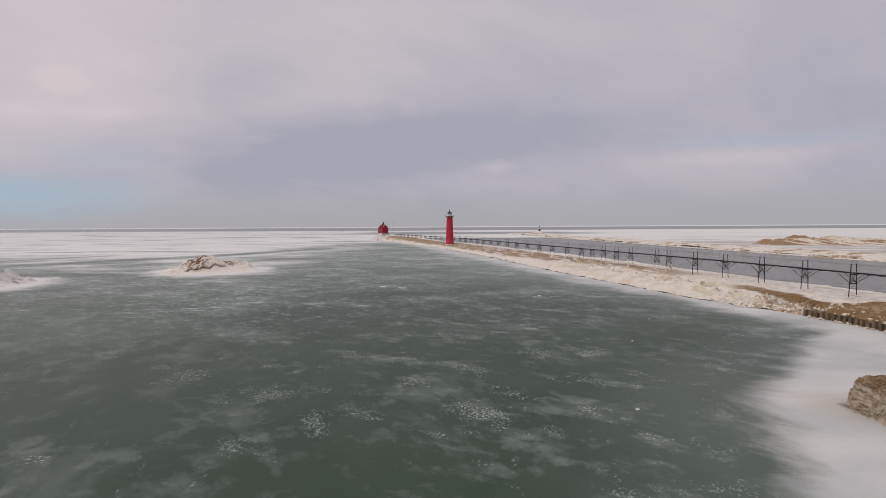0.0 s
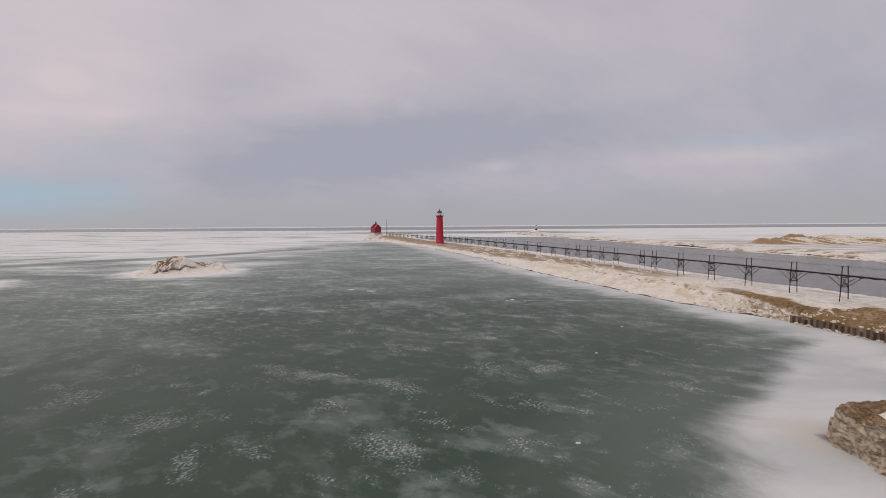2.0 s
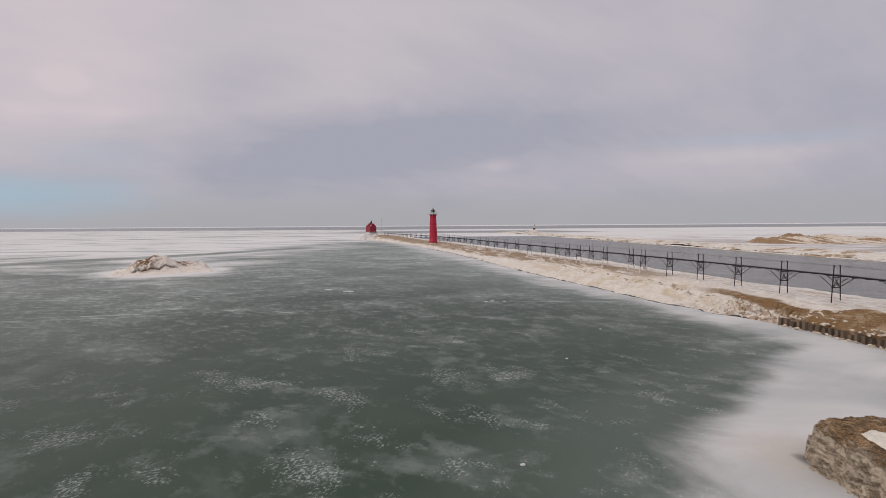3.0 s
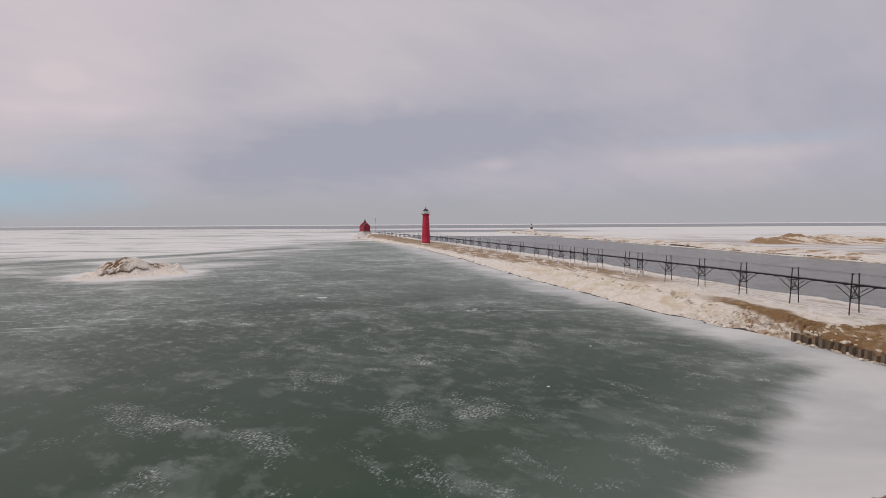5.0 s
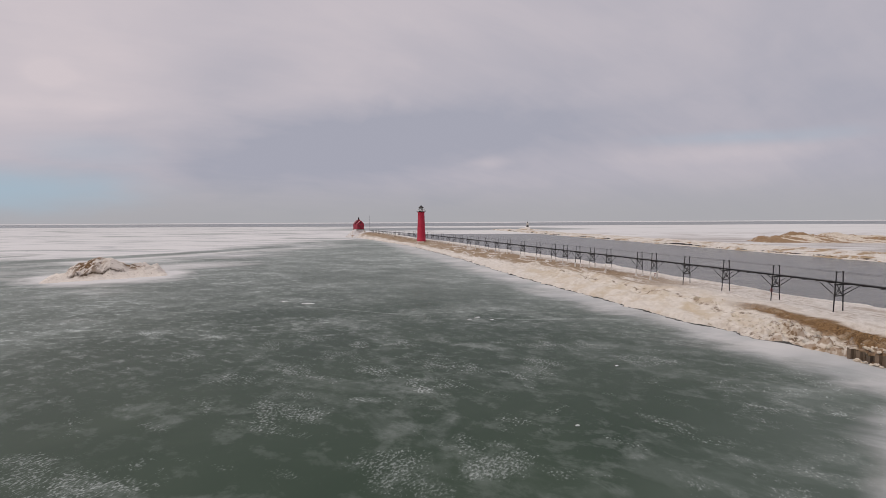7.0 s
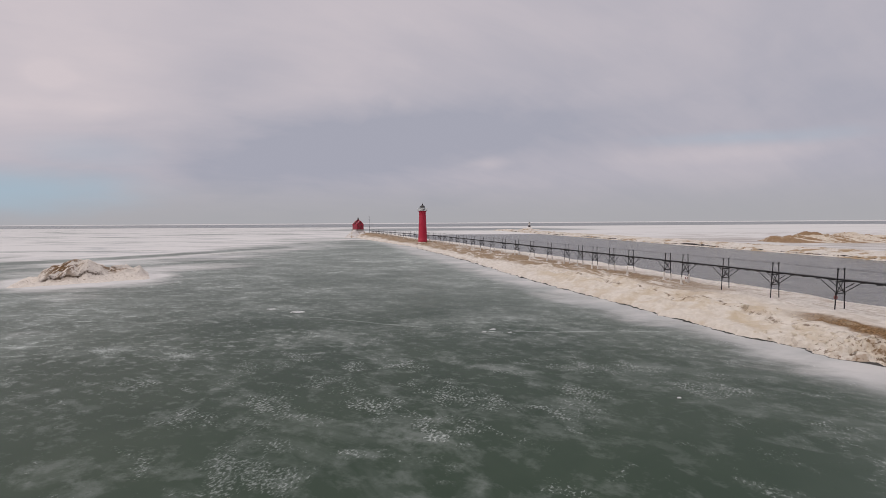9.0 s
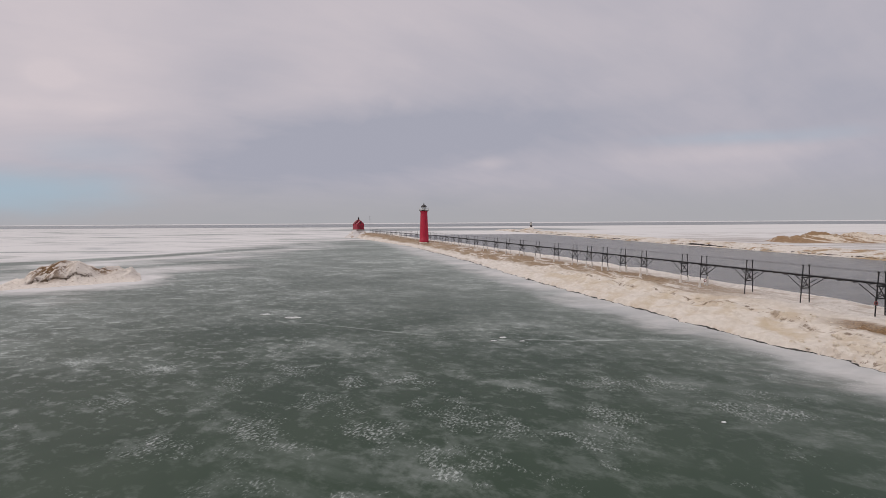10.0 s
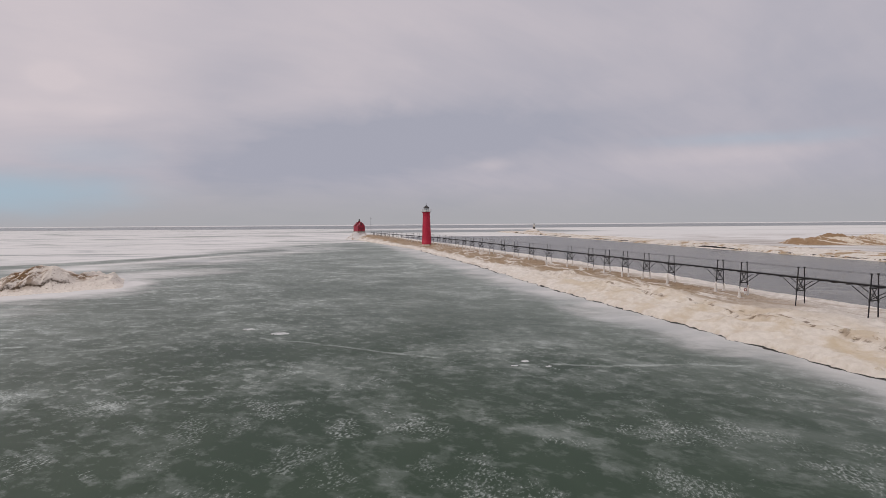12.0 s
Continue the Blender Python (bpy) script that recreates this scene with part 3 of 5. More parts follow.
def rock_material(name):
    """Frozen sand: pale crusted layers on the steep faces, brown sand and grit lying on the flats."""
    m, nt, b = material(name)
    p = place(nt)
    M = lambda op, a, c=None, e=None: math_node(nt, op, a, c, e)
    flat = nt.nodes.new("ShaderNodeSeparateXYZ")
    link(nt, nt.nodes.new("ShaderNodeNewGeometry").outputs["Normal"], flat.inputs[0])
    height = nt.nodes.new("ShaderNodeSeparateXYZ")
    link(nt, p, height.inputs[0])
    n1, n2, n3 = noise_tex(nt, p, 0.9, 7, 0.7, 0.3), noise_tex(nt, p, 3.6, 6, 0.7), noise_tex(nt, p, 14.0, 4)
    lying = smooth(nt, M("ADD", flat.outputs["Z"], M("MULTIPLY", M("SUBTRACT", n2, 0.5), 0.9)), 0.62, 0.92)
    lying = M("MULTIPLY", lying, smooth(nt, M("ADD", height.outputs["Z"], M("MULTIPLY", M("SUBTRACT", n1, 0.5), 0.8)), 0.95, 1.35))
    seams = smooth(nt, noise_tex(nt, scaled(nt, p, 1.0, 1.0, 2.4), 1.9, 7, 0.74, 0.1), 0.38, 0.52)
    face = mix(nt, M("MULTIPLY_ADD", smooth(nt, n2, 0.30, 0.60), 0.35, M("MULTIPLY", seams, 0.65)), (0.25, 0.160, 0.095), (0.70, 0.575, 0.44))
    face = mix(nt, M("MULTIPLY", smooth(nt, n1, 0.53, 0.63), 0.8), face, mix(nt, smooth(nt, n3, 0.3, 0.7), (0.16, 0.088, 0.040), (0.44, 0.290, 0.16)))
    sand = mix(nt, smooth(nt, M("ADD", M("MULTIPLY", n2, 0.5), M("MULTIPLY", n3, 0.5)), 0.38, 0.60), (0.15, 0.082, 0.036), (0.46, 0.300, 0.165))
    pale = smooth(nt, noise_tex(nt, p, 1.3, 6, 0.65, 0.6), 0.58, 0.66)
    sand = mix(nt, M("MULTIPLY", pale, 0.75), sand, (0.60, 0.49, 0.37))
    link(nt, mix(nt, lying, face, sand), b.inputs["Base Color"])
    b.inputs["Roughness"].default_value = 0.9
    b.inputs["Specular IOR Level"].default_value = 0.2
    relief(nt, b, M("ADD", M("ADD", n2, M("MULTIPLY", n3, 0.5)), M("MULTIPLY", seams, 0.8)), 0.9, 0.3)
    return m


def island_material(name):
    """Snowy ice with brown sand in slanting layers, and the crack's shade painted along it; u and v in metres from the
    middle.
    """
    m, nt, b = material(name)
    p = place(nt)
    uv = nt.nodes.new("ShaderNodeSeparateXYZ")
    lay = nt.nodes.new("ShaderNodeUVMap").outputs[0]
    link(nt, lay, uv.inputs[0])
    u, v = uv.outputs["X"], uv.outputs["Y"]
    M = lambda op, a, c=None, e=None: math_node(nt, op, a, c, e)

    def oval(u0, v0, ru, rv):
        du, dv = M("DIVIDE", M("SUBTRACT", u, u0), ru), M("DIVIDE", M("SUBTRACT", v, v0), rv)
        return smooth(nt, M("SQRT", M("ADD", M("MULTIPLY", du, du), M("MULTIPLY", dv, dv))), 1.25, 0.35)

    n1, n2, n3 = noise_tex(nt, p, 0.8, 6, 0.7, 0.5), noise_tex(nt, p, 3.2, 5, 0.65), noise_tex(nt, p, 11.0, 4)
    layers = noise_tex(nt, along(nt, lay, 48, 0.55, 1.5), 1.0, 7, 0.66, 0.3)
    # sand laid bare on the broken side of the peak and along the rim of the low end
    side = M("MULTIPLY", oval(-3.2, -2.0, 3.4, 4.2), smooth(nt, M("ADD", layers, M("MULTIPLY", M("SUBTRACT", n2, 0.5), 0.45)), 0.46, 0.51))
    rim = M("MULTIPLY", oval(4.2, -1.4, 3.2, 2.0), smooth(nt, M("ADD", n1, M("MULTIPLY", M("SUBTRACT", n2, 0.5), 0.6)), 0.43, 0.54))
    specks = M("MULTIPLY", smooth(nt, n2, 0.57, 0.63), M("MULTIPLY", smooth(nt, v, -8.5, -6.0), smooth(nt, v, 2.0, -1.0)))
    fac = M("MAXIMUM", M("MAXIMUM", side, M("MULTIPLY", rim, 0.95)), M("MULTIPLY", specks, 0.8))
    snow = mix(nt, smooth(nt, n2, 0.3, 0.7), (0.61, 0.535, 0.47), (0.79, 0.725, 0.66))
    sand = mix(nt, smooth(nt, n3, 0.35, 0.65), (0.075, 0.042, 0.019), (0.28, 0.165, 0.083))
    color = mix(nt, fac, snow, sand)
    # dark line along the crack: shade under the upper slab, put into the colour
    g = M("SUBTRACT", M("DIVIDE", v, 0.88), crack_line(M, M("DIVIDE", u, 0.85)))
    wide = M("MULTIPLY_ADD", M("SUBTRACT", n2, 0.5), 0.6, 0.02)
    line = M("MULTIPLY", smooth(nt, M("SUBTRACT", M("ABSOLUTE", M("SUBTRACT", g, 0.04)), wide), 0.16, -0.06), M("MULTIPLY", smooth(nt, u, -6.1, -5.0), smooth(nt, u, 2.9, 1.9)))
    link(nt, mix(nt, M("MULTIPLY", line, 0.95), color, (0.070, 0.045, 0.026)), b.inputs["Base Color"])
    b.inputs["Roughness"].default_value = 0.85
    b.inputs["Specular IOR Level"].default_value = 0.25
    relief(nt, b, M("ADD", n2, M("MULTIPLY", n3, 0.35)), 0.6, 0.2)
    return m


def crack_line(M, u):
    """Where the mound's crack runs across it, at u along it."""
    waves = M("ADD", M("MULTIPLY", M("SINE", M("MULTIPLY", u, 0.9)), 0.14), M("MULTIPLY", M("SINE", M("MULTIPLY_ADD", u, 2.3, 1.0)), 0.10))
    return M("ADD", M("MULTIPLY_ADD", u, 0.10, -5.1), waves)


def ridge_material(name):
    """Shelf ice: cream snow, with brown sand bare in the furrows, on the crest and at the broken end."""
    m, nt, b = material(name)
    p = place(nt)
    M = lambda op, a, c=None, e=None: math_node(nt, op, a, c, e)
    n1, n2 = noise_tex(nt, p, 0.13, 6, 0.66, 0.4), noise_tex(nt, p, 1.1, 5, 0.65)
    spot = nt.nodes.new("ShaderNodeSeparateXYZ")
    link(nt, p, spot.inputs[0])
    lay = nt.nodes.new("ShaderNodeUVMap").outputs[0]
    furrows = noise_tex(nt, along(nt, lay, -36, 0.06, 0.34), 1.0, 6, 0.62, 0.3)
    bare = M("ADD", M("MULTIPLY", M("SUBTRACT", furrows, 0.5), 2.9), M("MULTIPLY", M("SUBTRACT", n1, 0.5), 1.0))
    bare = M("ADD", bare, M("ADD", M("MULTIPLY", smooth(nt, spot.outputs["X"], 172, 154), 0.32), M("MULTIPLY", smooth(nt, spot.outputs["Z"], 1.8, 4.2), 0.22)))
    brown = smooth(nt, M("ADD", bare, M("MULTIPLY", M("SUBTRACT", n2, 0.5), 0.9)), 0.06, 0.24)
    snow = mix(nt, smooth(nt, n2, 0.3, 0.7), (0.52, 0.44, 0.355), (0.72, 0.645, 0.56))
    sand = mix(nt, n2, (0.14, 0.080, 0.040), (0.44, 0.295, 0.175))
    link(nt, mix(nt, brown, snow, sand), b.inputs["Base Color"])
    b.inputs["Roughness"].default_value = 0.85
    b.inputs["Specular IOR Level"].default_value = 0.25
    relief(nt, b, n2, 0.7, 0.4)
    return m


LAKE, WATER, PIER = lake_material(), water_material(), pier_material()
MOUND = island_material("sandy_ice")
PALE_MOUND = mound_material("pale_ice", (0.58, 0.54, 0.52), (0.72, 0.68, 0.66), (0.30, 0.22, 0.15), (0.50, 0.40, 0.31), 0.54, 0.62, 0.5)
ROCK = rock_material("brown_frozen_sand")
RIDGE = ridge_material("sandy_ridge_ice")
DUNE = mound_material("sandy_shelf_ice", (0.52, 0.44, 0.36), (0.68, 0.61, 0.54), (0.15, 0.085, 0.045), (0.40, 0.265, 0.16), 0.43, 0.53, 0.20)
NORTH = mound_material("north_pier_ice", (0.56, 0.50, 0.44), (0.72, 0.67, 0.62), (0.24, 0.155, 0.08), (0.45, 0.33, 0.205), 0.51, 0.60, 0.17)
RUBBLE = mound_material("stained_ice_block", (0.55, 0.46, 0.35), (0.72, 0.65, 0.56), (0.14, 0.09, 0.05), (0.33, 0.24, 0.15), 0.55, 0.66, 0.9)
DRIFT = mound_material("drift_snow", (0.48, 0.485, 0.485), (0.62, 0.62, 0.615), (0.36, 0.37, 0.37), (0.48, 0.48, 0.48), 0.55, 0.72, 2.0)
CREAM = mound_material("cream_snow", (0.66, 0.60, 0.50), (0.78, 0.73, 0.64), (0.50, 0.42, 0.31), (0.62, 0.53, 0.41), 0.58, 0.72, 1.5)
COLLAR = mound_material("ice_crust", (0.66, 0.60, 0.55), (0.78, 0.74, 0.70), (0.50, 0.40, 0.32), (0.60, 0.50, 0.40), 0.60, 0.75, 1.5)


# ---- mesh helpers ----
def mesh_of(name, bm, mat, soft=False):
    me = bpy.data.meshes.new(name)
    bm.to_mesh(me)
    bm.free()
    me.materials.append(mat)
    if soft:
        me.polygons.foreach_set("use_smooth", [True] * len(me.polygons))
    return me


def part(name, bm, mat, parent, label="", soft=False):
    ob = new(name, bm if isinstance(bm, bpy.types.Mesh) else mesh_of(name, bm, mat, soft))
    ob.parent = parent
    return tagged(ob, label)


def box(bm, x0, y0, z0, x1, y1, z1):
    m = Matrix.Translation(((x0 + x1) / 2, (y0 + y1) / 2, (z0 + z1) / 2)) @ Matrix.Diagonal((x1 - x0, y1 - y0, z1 - z0, 1))
    bmesh.ops.create_cube(bm, size=1, matrix=m)
    return bm


def bar(bm, a, c, thick, deep=None):
    """A square bar from a to c."""
    a, c = Vector(a), Vector(c)
    turn = (c - a).to_track_quat("Z", "Y").to_matrix().to_4x4()
    m = Matrix.Translation((a + c) / 2) @ turn @ Matrix.Diagonal((thick, deep or thick, (c - a).length, 1))
    bmesh.ops.create_cube(bm, size=1, matrix=m)
    return bm


def rod(bm, a, c, r, r2=None, n=10):
    a, c = Vector(a), Vector(c)
    turn = (c - a).to_track_quat("Z", "Y").to_matrix().to_4x4()
    bmesh.ops.create_cone(bm, cap_ends=True, segments=n, radius1=r, radius2=r if r2 is None else r2, depth=(c - a).length, matrix=Matrix.Translation((a + c) / 2) @ turn)
    return bm


def turned(bm, profile, n=32, cap=True):
    """A body of revolution about z from (radius, height) pairs."""
    rings = [[bm.verts.new((r * math.cos(2 * math.pi * k / n), r * math.sin(2 * math.pi * k / n), z)) for k in range(n)] for r, z in profile]
    for lo, hi in zip(rings, rings[1:]):
        for k in range(n):
            bm.faces.new((lo[k], lo[(k + 1) % n], hi[(k + 1) % n], hi[k]))
    if cap:
        bm.faces.new(rings[-1])
        bm.faces.new(rings[0][::-1])
    return bm


def grid_mesh(name, us, vs, point, mat):
    """A sheet over us x vs; point(u, v) gives the place; u and v are kept as the UV map."""
    verts = [point(u, v) for u in us for v in vs]
    n = len(vs)
    faces = [(i * n + j, (i + 1) * n + j, (i + 1) * n + j + 1, i * n + j + 1) for i in range(len(us) - 1) for j in range(n - 1)]
    me = bpy.data.meshes.new(name)
    me.from_pydata(verts, [], faces)
    uvs = np.array([(u, v) for u in us for v in vs], np.float32)
    idx = np.empty(len(me.loops), np.int32)
    me.loops.foreach_get("vertex_index", idx)
    layer = me.uv_layers.new(name="along_across")
    layer.data.foreach_set("uv", uvs[idx].ravel())
    me.materials.append(mat)
    me.polygons.foreach_set("use_smooth", [True] * len(me.polygons))
    me.update()
    return me


def step(lo, hi, v):
    t = min(max((v - lo) / (hi - lo), 0.0), 1.0)
    return t * t * (3 - 2 * t)


def rough_noise(x, y, z=0.0, octaves=4):
    return noise.fractal(Vector((x, y, z)), 0.9, 2.1, octaves)


# ---- the plan ----
def pier_x(y):
    """The catwalk's line: straight out to the tower, with a slight bend at either end."""
    return -1.0 - (0.322 if y < 199 else 0.46) * (y - 199) - 0.0014 * max(0.0, 77 - y) ** 2


def pier_turn(y):
    return math.atan2(pier_x(y) - pier_x(y + 1), 1.0)


def lake_edge(y):
    """How far the pier's ice reaches towards the lake."""
    return -(7.6 + 4.0 * step(42, 64, y) - 2.2 * step(88, 145, y))


def edge_line(y):
    """The uneven line of that ice."""
    return lake_edge(y) + (0.80 * rough_noise(y * 0.20, 3.1) + 0.55 * rough_noise(y * 0.75, 6.3) + 0.14 * rough_noise(y * 2.3, 2.2)) * step(43, 49, y)


def heaped(y, v):
    """Broken plates of ice frozen together: flat-topped cells with gaps between them."""
    near, where = noise.voronoi(Vector((y * 1.25, v * 1.35, 2.0)))
    tall = noise.cell(where[0] * 7.3)
    return (0.46 * abs(tall) + 0.15) * step(0.02, 0.26, near[1] - near[0])


def pier_top(y, v):
    e = edge_line(y)
    if v < e:
        return -0.15
    rise = step(0, 0.35, v - e) * 0.40 + min(max((v - e - 0.2) / 9.0, 0.0), 1.0) ** 0.85 * 1.38
    if y < 49:
        wall = step(0.02, 0.25, v - e) * 1.25 + step(0.2, 3.5, v - e) * 0.55
        rise += (wall - rise) * step(49, 43, y)
    lumps = 0.25 * rough_noise(y * 0.26, v * 0.5, 0.3) + 0.07 * rough_noise(y * 1.4, v * 1.7, 7.7, 3)
    shelf = step(0, 1, v - e) * step(7.5, 5.5, v - e)
    rise += lumps * (0.35 + 1.1 * shelf) * step(0, 0.4, v - e)
    rise += 1.3 * step(215, 292, y) * step(0.3, 3.5, v - e)
    ledge = lake_edge(y) + 5.0 + 1.3 * rough_noise(y * 0.13, 12.0) + 0.4 * rough_noise(y * 0.8, 15.0)
    rise += 0.42 * max(0.0, 0.40 + rough_noise(y * 0.14, 22.0)) * step(-0.13, 0.13, v - ledge) * step(4.5, 1.0, v - ledge) * step(54, 60, y) * step(120, 100, y)
    swell = 1.0 - 2.0 * abs(noise.noise(Vector((y * 0.10 + v * 0.05, v * 0.22, 41.0))))
    terrace = rough_noise(y * 0.16 + v * 0.12, v * 0.55, 61.0)
    rise += (0.13 * step(-0.10, 0.12, terrace) + 0.08 * step(0.25, 0.42, terrace) - 0.10) * step(52, 62, y) * step(200, 150, y) * step(0.8, 2.4, v - e) * step(2.0, -2.0, v)
    rise += 0.34 * (swell - 0.5) * step(58, 68, y) * step(190, 130, y) * step(0.6, 2.2, v - e)
    piled = step(44.5, 48, y) * step(56.5, 51, y) * step(0.1, 0.6, v - e) * step(5.2, 3.4, v - e)
    if piled > 0:
        rise += piled * (heaped(y, v) - 0.32)
    far = 6.4 + 1.2 * step(62, 86, y) + 0.35 * rough_noise(y * 0.3, 9.0)
    return rise * step(far + 0.5, far - 0.3, v) - 0.15 * step(far + 0.2, far + 0.8, v)


def pier_point(y, v):
    return (pier_x(y) + v, y, pier_top(y, v))


# ---- lake, channel and pier ----
bm = bmesh.new()
bmesh.ops.create_grid(bm, x_segments=40, y_segments=40, size=1, matrix=Matrix.Translation((0, 1700, 0)) @ Matrix.Diagonal((4200, 2600, 1, 1)))
lake = tagged(new("ground", mesh_of("ground", bm, LAKE)), "frozen grey-green lake ice dusted with frost and snow", "lake ice", kind="structure")


def north_edge(y):
    return 109.5 - 0.157 * (y - 118)


ys = [10 + 4 * i for i in range(88)]
channel = grid_mesh("water", ys, [i / 12 for i in range(13)], lambda y, f: ((pier_x(y) + 5.5) * (1 - f) + (north_edge(y) + 4) * f, y, 0.05), WATER)
tagged(new("water", channel), "open grey rippled water of the harbour channel", "water", kind="structure")

ys = [12 + 0.9 * i for i in range(33)] + [41.6 + 0.17 * i for i in range(130)] + [63.7 + 0.28 * i for i in range(66)] + [82 + 0.6 * i for i in range(1, 372)]
vs = [-14.0 + 0.26 * i for i in range(86)]
pier = tagged(new("pier", grid_mesh("pier", ys, vs, pier_point, PIER)), "long pier buried under lumpy ivory ice, snow and sand", "pier", kind="structure")


# near-black ribbon added as the shade under the lip of the pier's ice foot
def lip_shade_point(y, f):
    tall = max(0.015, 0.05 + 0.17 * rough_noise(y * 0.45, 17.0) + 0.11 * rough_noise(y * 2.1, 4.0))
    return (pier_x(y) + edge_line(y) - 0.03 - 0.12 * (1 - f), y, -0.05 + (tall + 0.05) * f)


# shade put into the colour here; the far pier's piling shares it
DARK_STRIP, nt, b = material("lip_shade_and_piling")
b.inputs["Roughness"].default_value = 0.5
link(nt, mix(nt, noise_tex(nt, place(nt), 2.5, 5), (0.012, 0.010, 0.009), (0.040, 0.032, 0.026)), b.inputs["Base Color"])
tagged(new("crack", grid_mesh("crack", [49 + 0.25 * i for i in range(560)], [0.0, 0.5, 1.0], lip_shade_point, DARK_STRIP)), "thin dark strip standing for the shade under the pier's ice lip", "crack", kind="structure")


# ---- mounds of ice ----
def mound(name, cx, cy, rx, ry, height, mat, label, seed, turn=0.0, step_m=0.35, lumps=0.5, second=None, kind=""):
    """A heap of ice as a height field over an oval; second: a lower crest beside the main one."""
    nu, nv = int(2 * rx / step_m) + 1, int(2 * ry / step_m) + 1
    ca, sa = math.cos(radians(turn)), math.sin(radians(turn))

    def point(u, v):
        a, c = u / rx, v / ry
        wob = 0.16 * rough_noise(a * 2.2 + seed, c * 2.2)
        r = math.hypot(a, c) + wob
        body = step(1.0, 0.55, r)
        px, py, pw = (-0.25, 0.05, 0.42)
        crest = math.exp(-(((a - px) / pw) ** 2 + ((c - py) / 0.5) ** 2))
        if second:
            crest = max(crest, second * math.exp(-(((a - 0.38) / 0.40) ** 2 + ((c + 0.05) / 0.5) ** 2)))
        z = height * (0.22 * body + 0.78 * crest * step(1.0, 0.75, r))
        z += body * lumps * (0.5 * rough_noise(u * 0.5, v * 0.5, seed) + 0.32 * noise.turbulence(Vector((u * 0.9, v * 0.9, seed)), 4, True) - 0.2)
        return (cx + u * ca - v * sa, cy + u * sa + v * ca, max(z, 0.0) * step(1.05, 0.9, r) - 0.12 * step(0.98, 1.1, r))

    me = grid_mesh(name, [-rx * 1.15 + 2.3 * rx * i / nu for i in range(nu + 1)], [-ry * 1.15 + 2.3 * ry * i / nv for i in range(nv + 1)], point, mat)
    return tagged(new(name, me), label, "ice mound", group="ice mounds", kind=kind)


ISLAND_TURN = 37.0


def island_point(u, v):
    """The big mound: a broken peak, a smooth slab falling from it to a lower flat end, and a ledge below the crack."""
    u, v = u / 0.85, v / 0.88
    rise = 0.5 * step(-11, -8.2, u) + 1.9 * step(-8.3, -5.2, u + 0.5 * rough_noise(v * 0.4, 4.0)) + 0.95 * step(-5.2, -1.6, u)
    fall = 1.0 * step(0.2, 2.6, u) + 0.65 * step(2.4, 3.9, u) + 0.25 * step(4, 9, u) + 1.45 * step(9.0, 11.0, u + 0.6 * rough_noise(v * 0.3, 6.0))
    top = max(0.0, rise - fall)
    crack = -5.1 + 0.10 * u + 0.14 * math.sin(u * 0.9) + 0.10 * math.sin(u * 2.3 + 1.0)
    here = step(-7.6, -6.0, u) * step(3.8, 2.2, u)
    front = step(-8.2, -1.2, v + 0.7 * rough_noise(u * 0.35, 9.0))
    back = step(7.5, 1.2, v + 0.8 * rough_noise(u * 0.3, 2.0))
    z = top * front * back
    # rough brown side of the peak in slanting plates; the slab beside it stays smooth
    broken = step(-9.5, -6, u) * step(0.4, -1.2, u) + step(2.2, 4.0, u)
    plates = abs(noise.noise(Vector((u * 0.55 - v * 0.45, (u + v) * 0.16, 8.0)))) * 1.3 - 0.28
    z += (0.85 * plates + 0.16 * rough_noise(u * 1.1, v * 1.1, 3.0)) * broken * step(0.3, 1.4, z)
    # ledge of lumpy ice in front, undercut along the crack
    skirt = step(-9.6, -7.6, v + 0.9 * rough_noise(u * 0.25, 1.0)) * step(-11.4, -9.5, u) * step(11.3, 9.6, u) * step(8.5, 6.5, v)
    ledge = (0.30 + 0.40 * max(0.0, rough_noise(u * 0.55, v * 0.55, 12.0)) + 0.12 * rough_noise(u * 1.7, v * 1.7, 4.0)) * skirt
    z = max(z, ledge)
    z += (0.34 * step(0.0, 0.22, v - crack) * step(3.6, 1.2, v - crack) - 0.22 * step(-0.5, -0.1, v - crack) * step(0.10, -0.02, v - crack)) * here
    z += 0.07 * rough_noise(u * 2.4, v * 2.4, 7.0) * step(0.1, 0.5, z)
    u, v = u * 0.85, v * 0.88
    ca, sa = math.cos(radians(ISLAND_TURN)), math.sin(radians(ISLAND_TURN))
    return (-57.8 + u * ca - v * sa, 97.2 + u * sa + v * ca, max(z, 0.0) - 0.12 * step(0.06, 0.0, z))


me = grid_mesh("ice_mound", [-12 + 0.16 * i for i in range(151)], [-10.5 + 0.16 * i for i in range(126)], island_point, MOUND)
tagged(new("ice_mound", me), "snowy ice mound streaked with brown sand, standing in the lake ice", "ice mound", group="ice mounds")
mound("ice_mound", -89.0, 69.5, 12.5, 8.5, 3.8, PALE_MOUND, "low pale ice mound rising from frosted lake ice", 11.0, 30, 0.20, 4.6, 0.8)


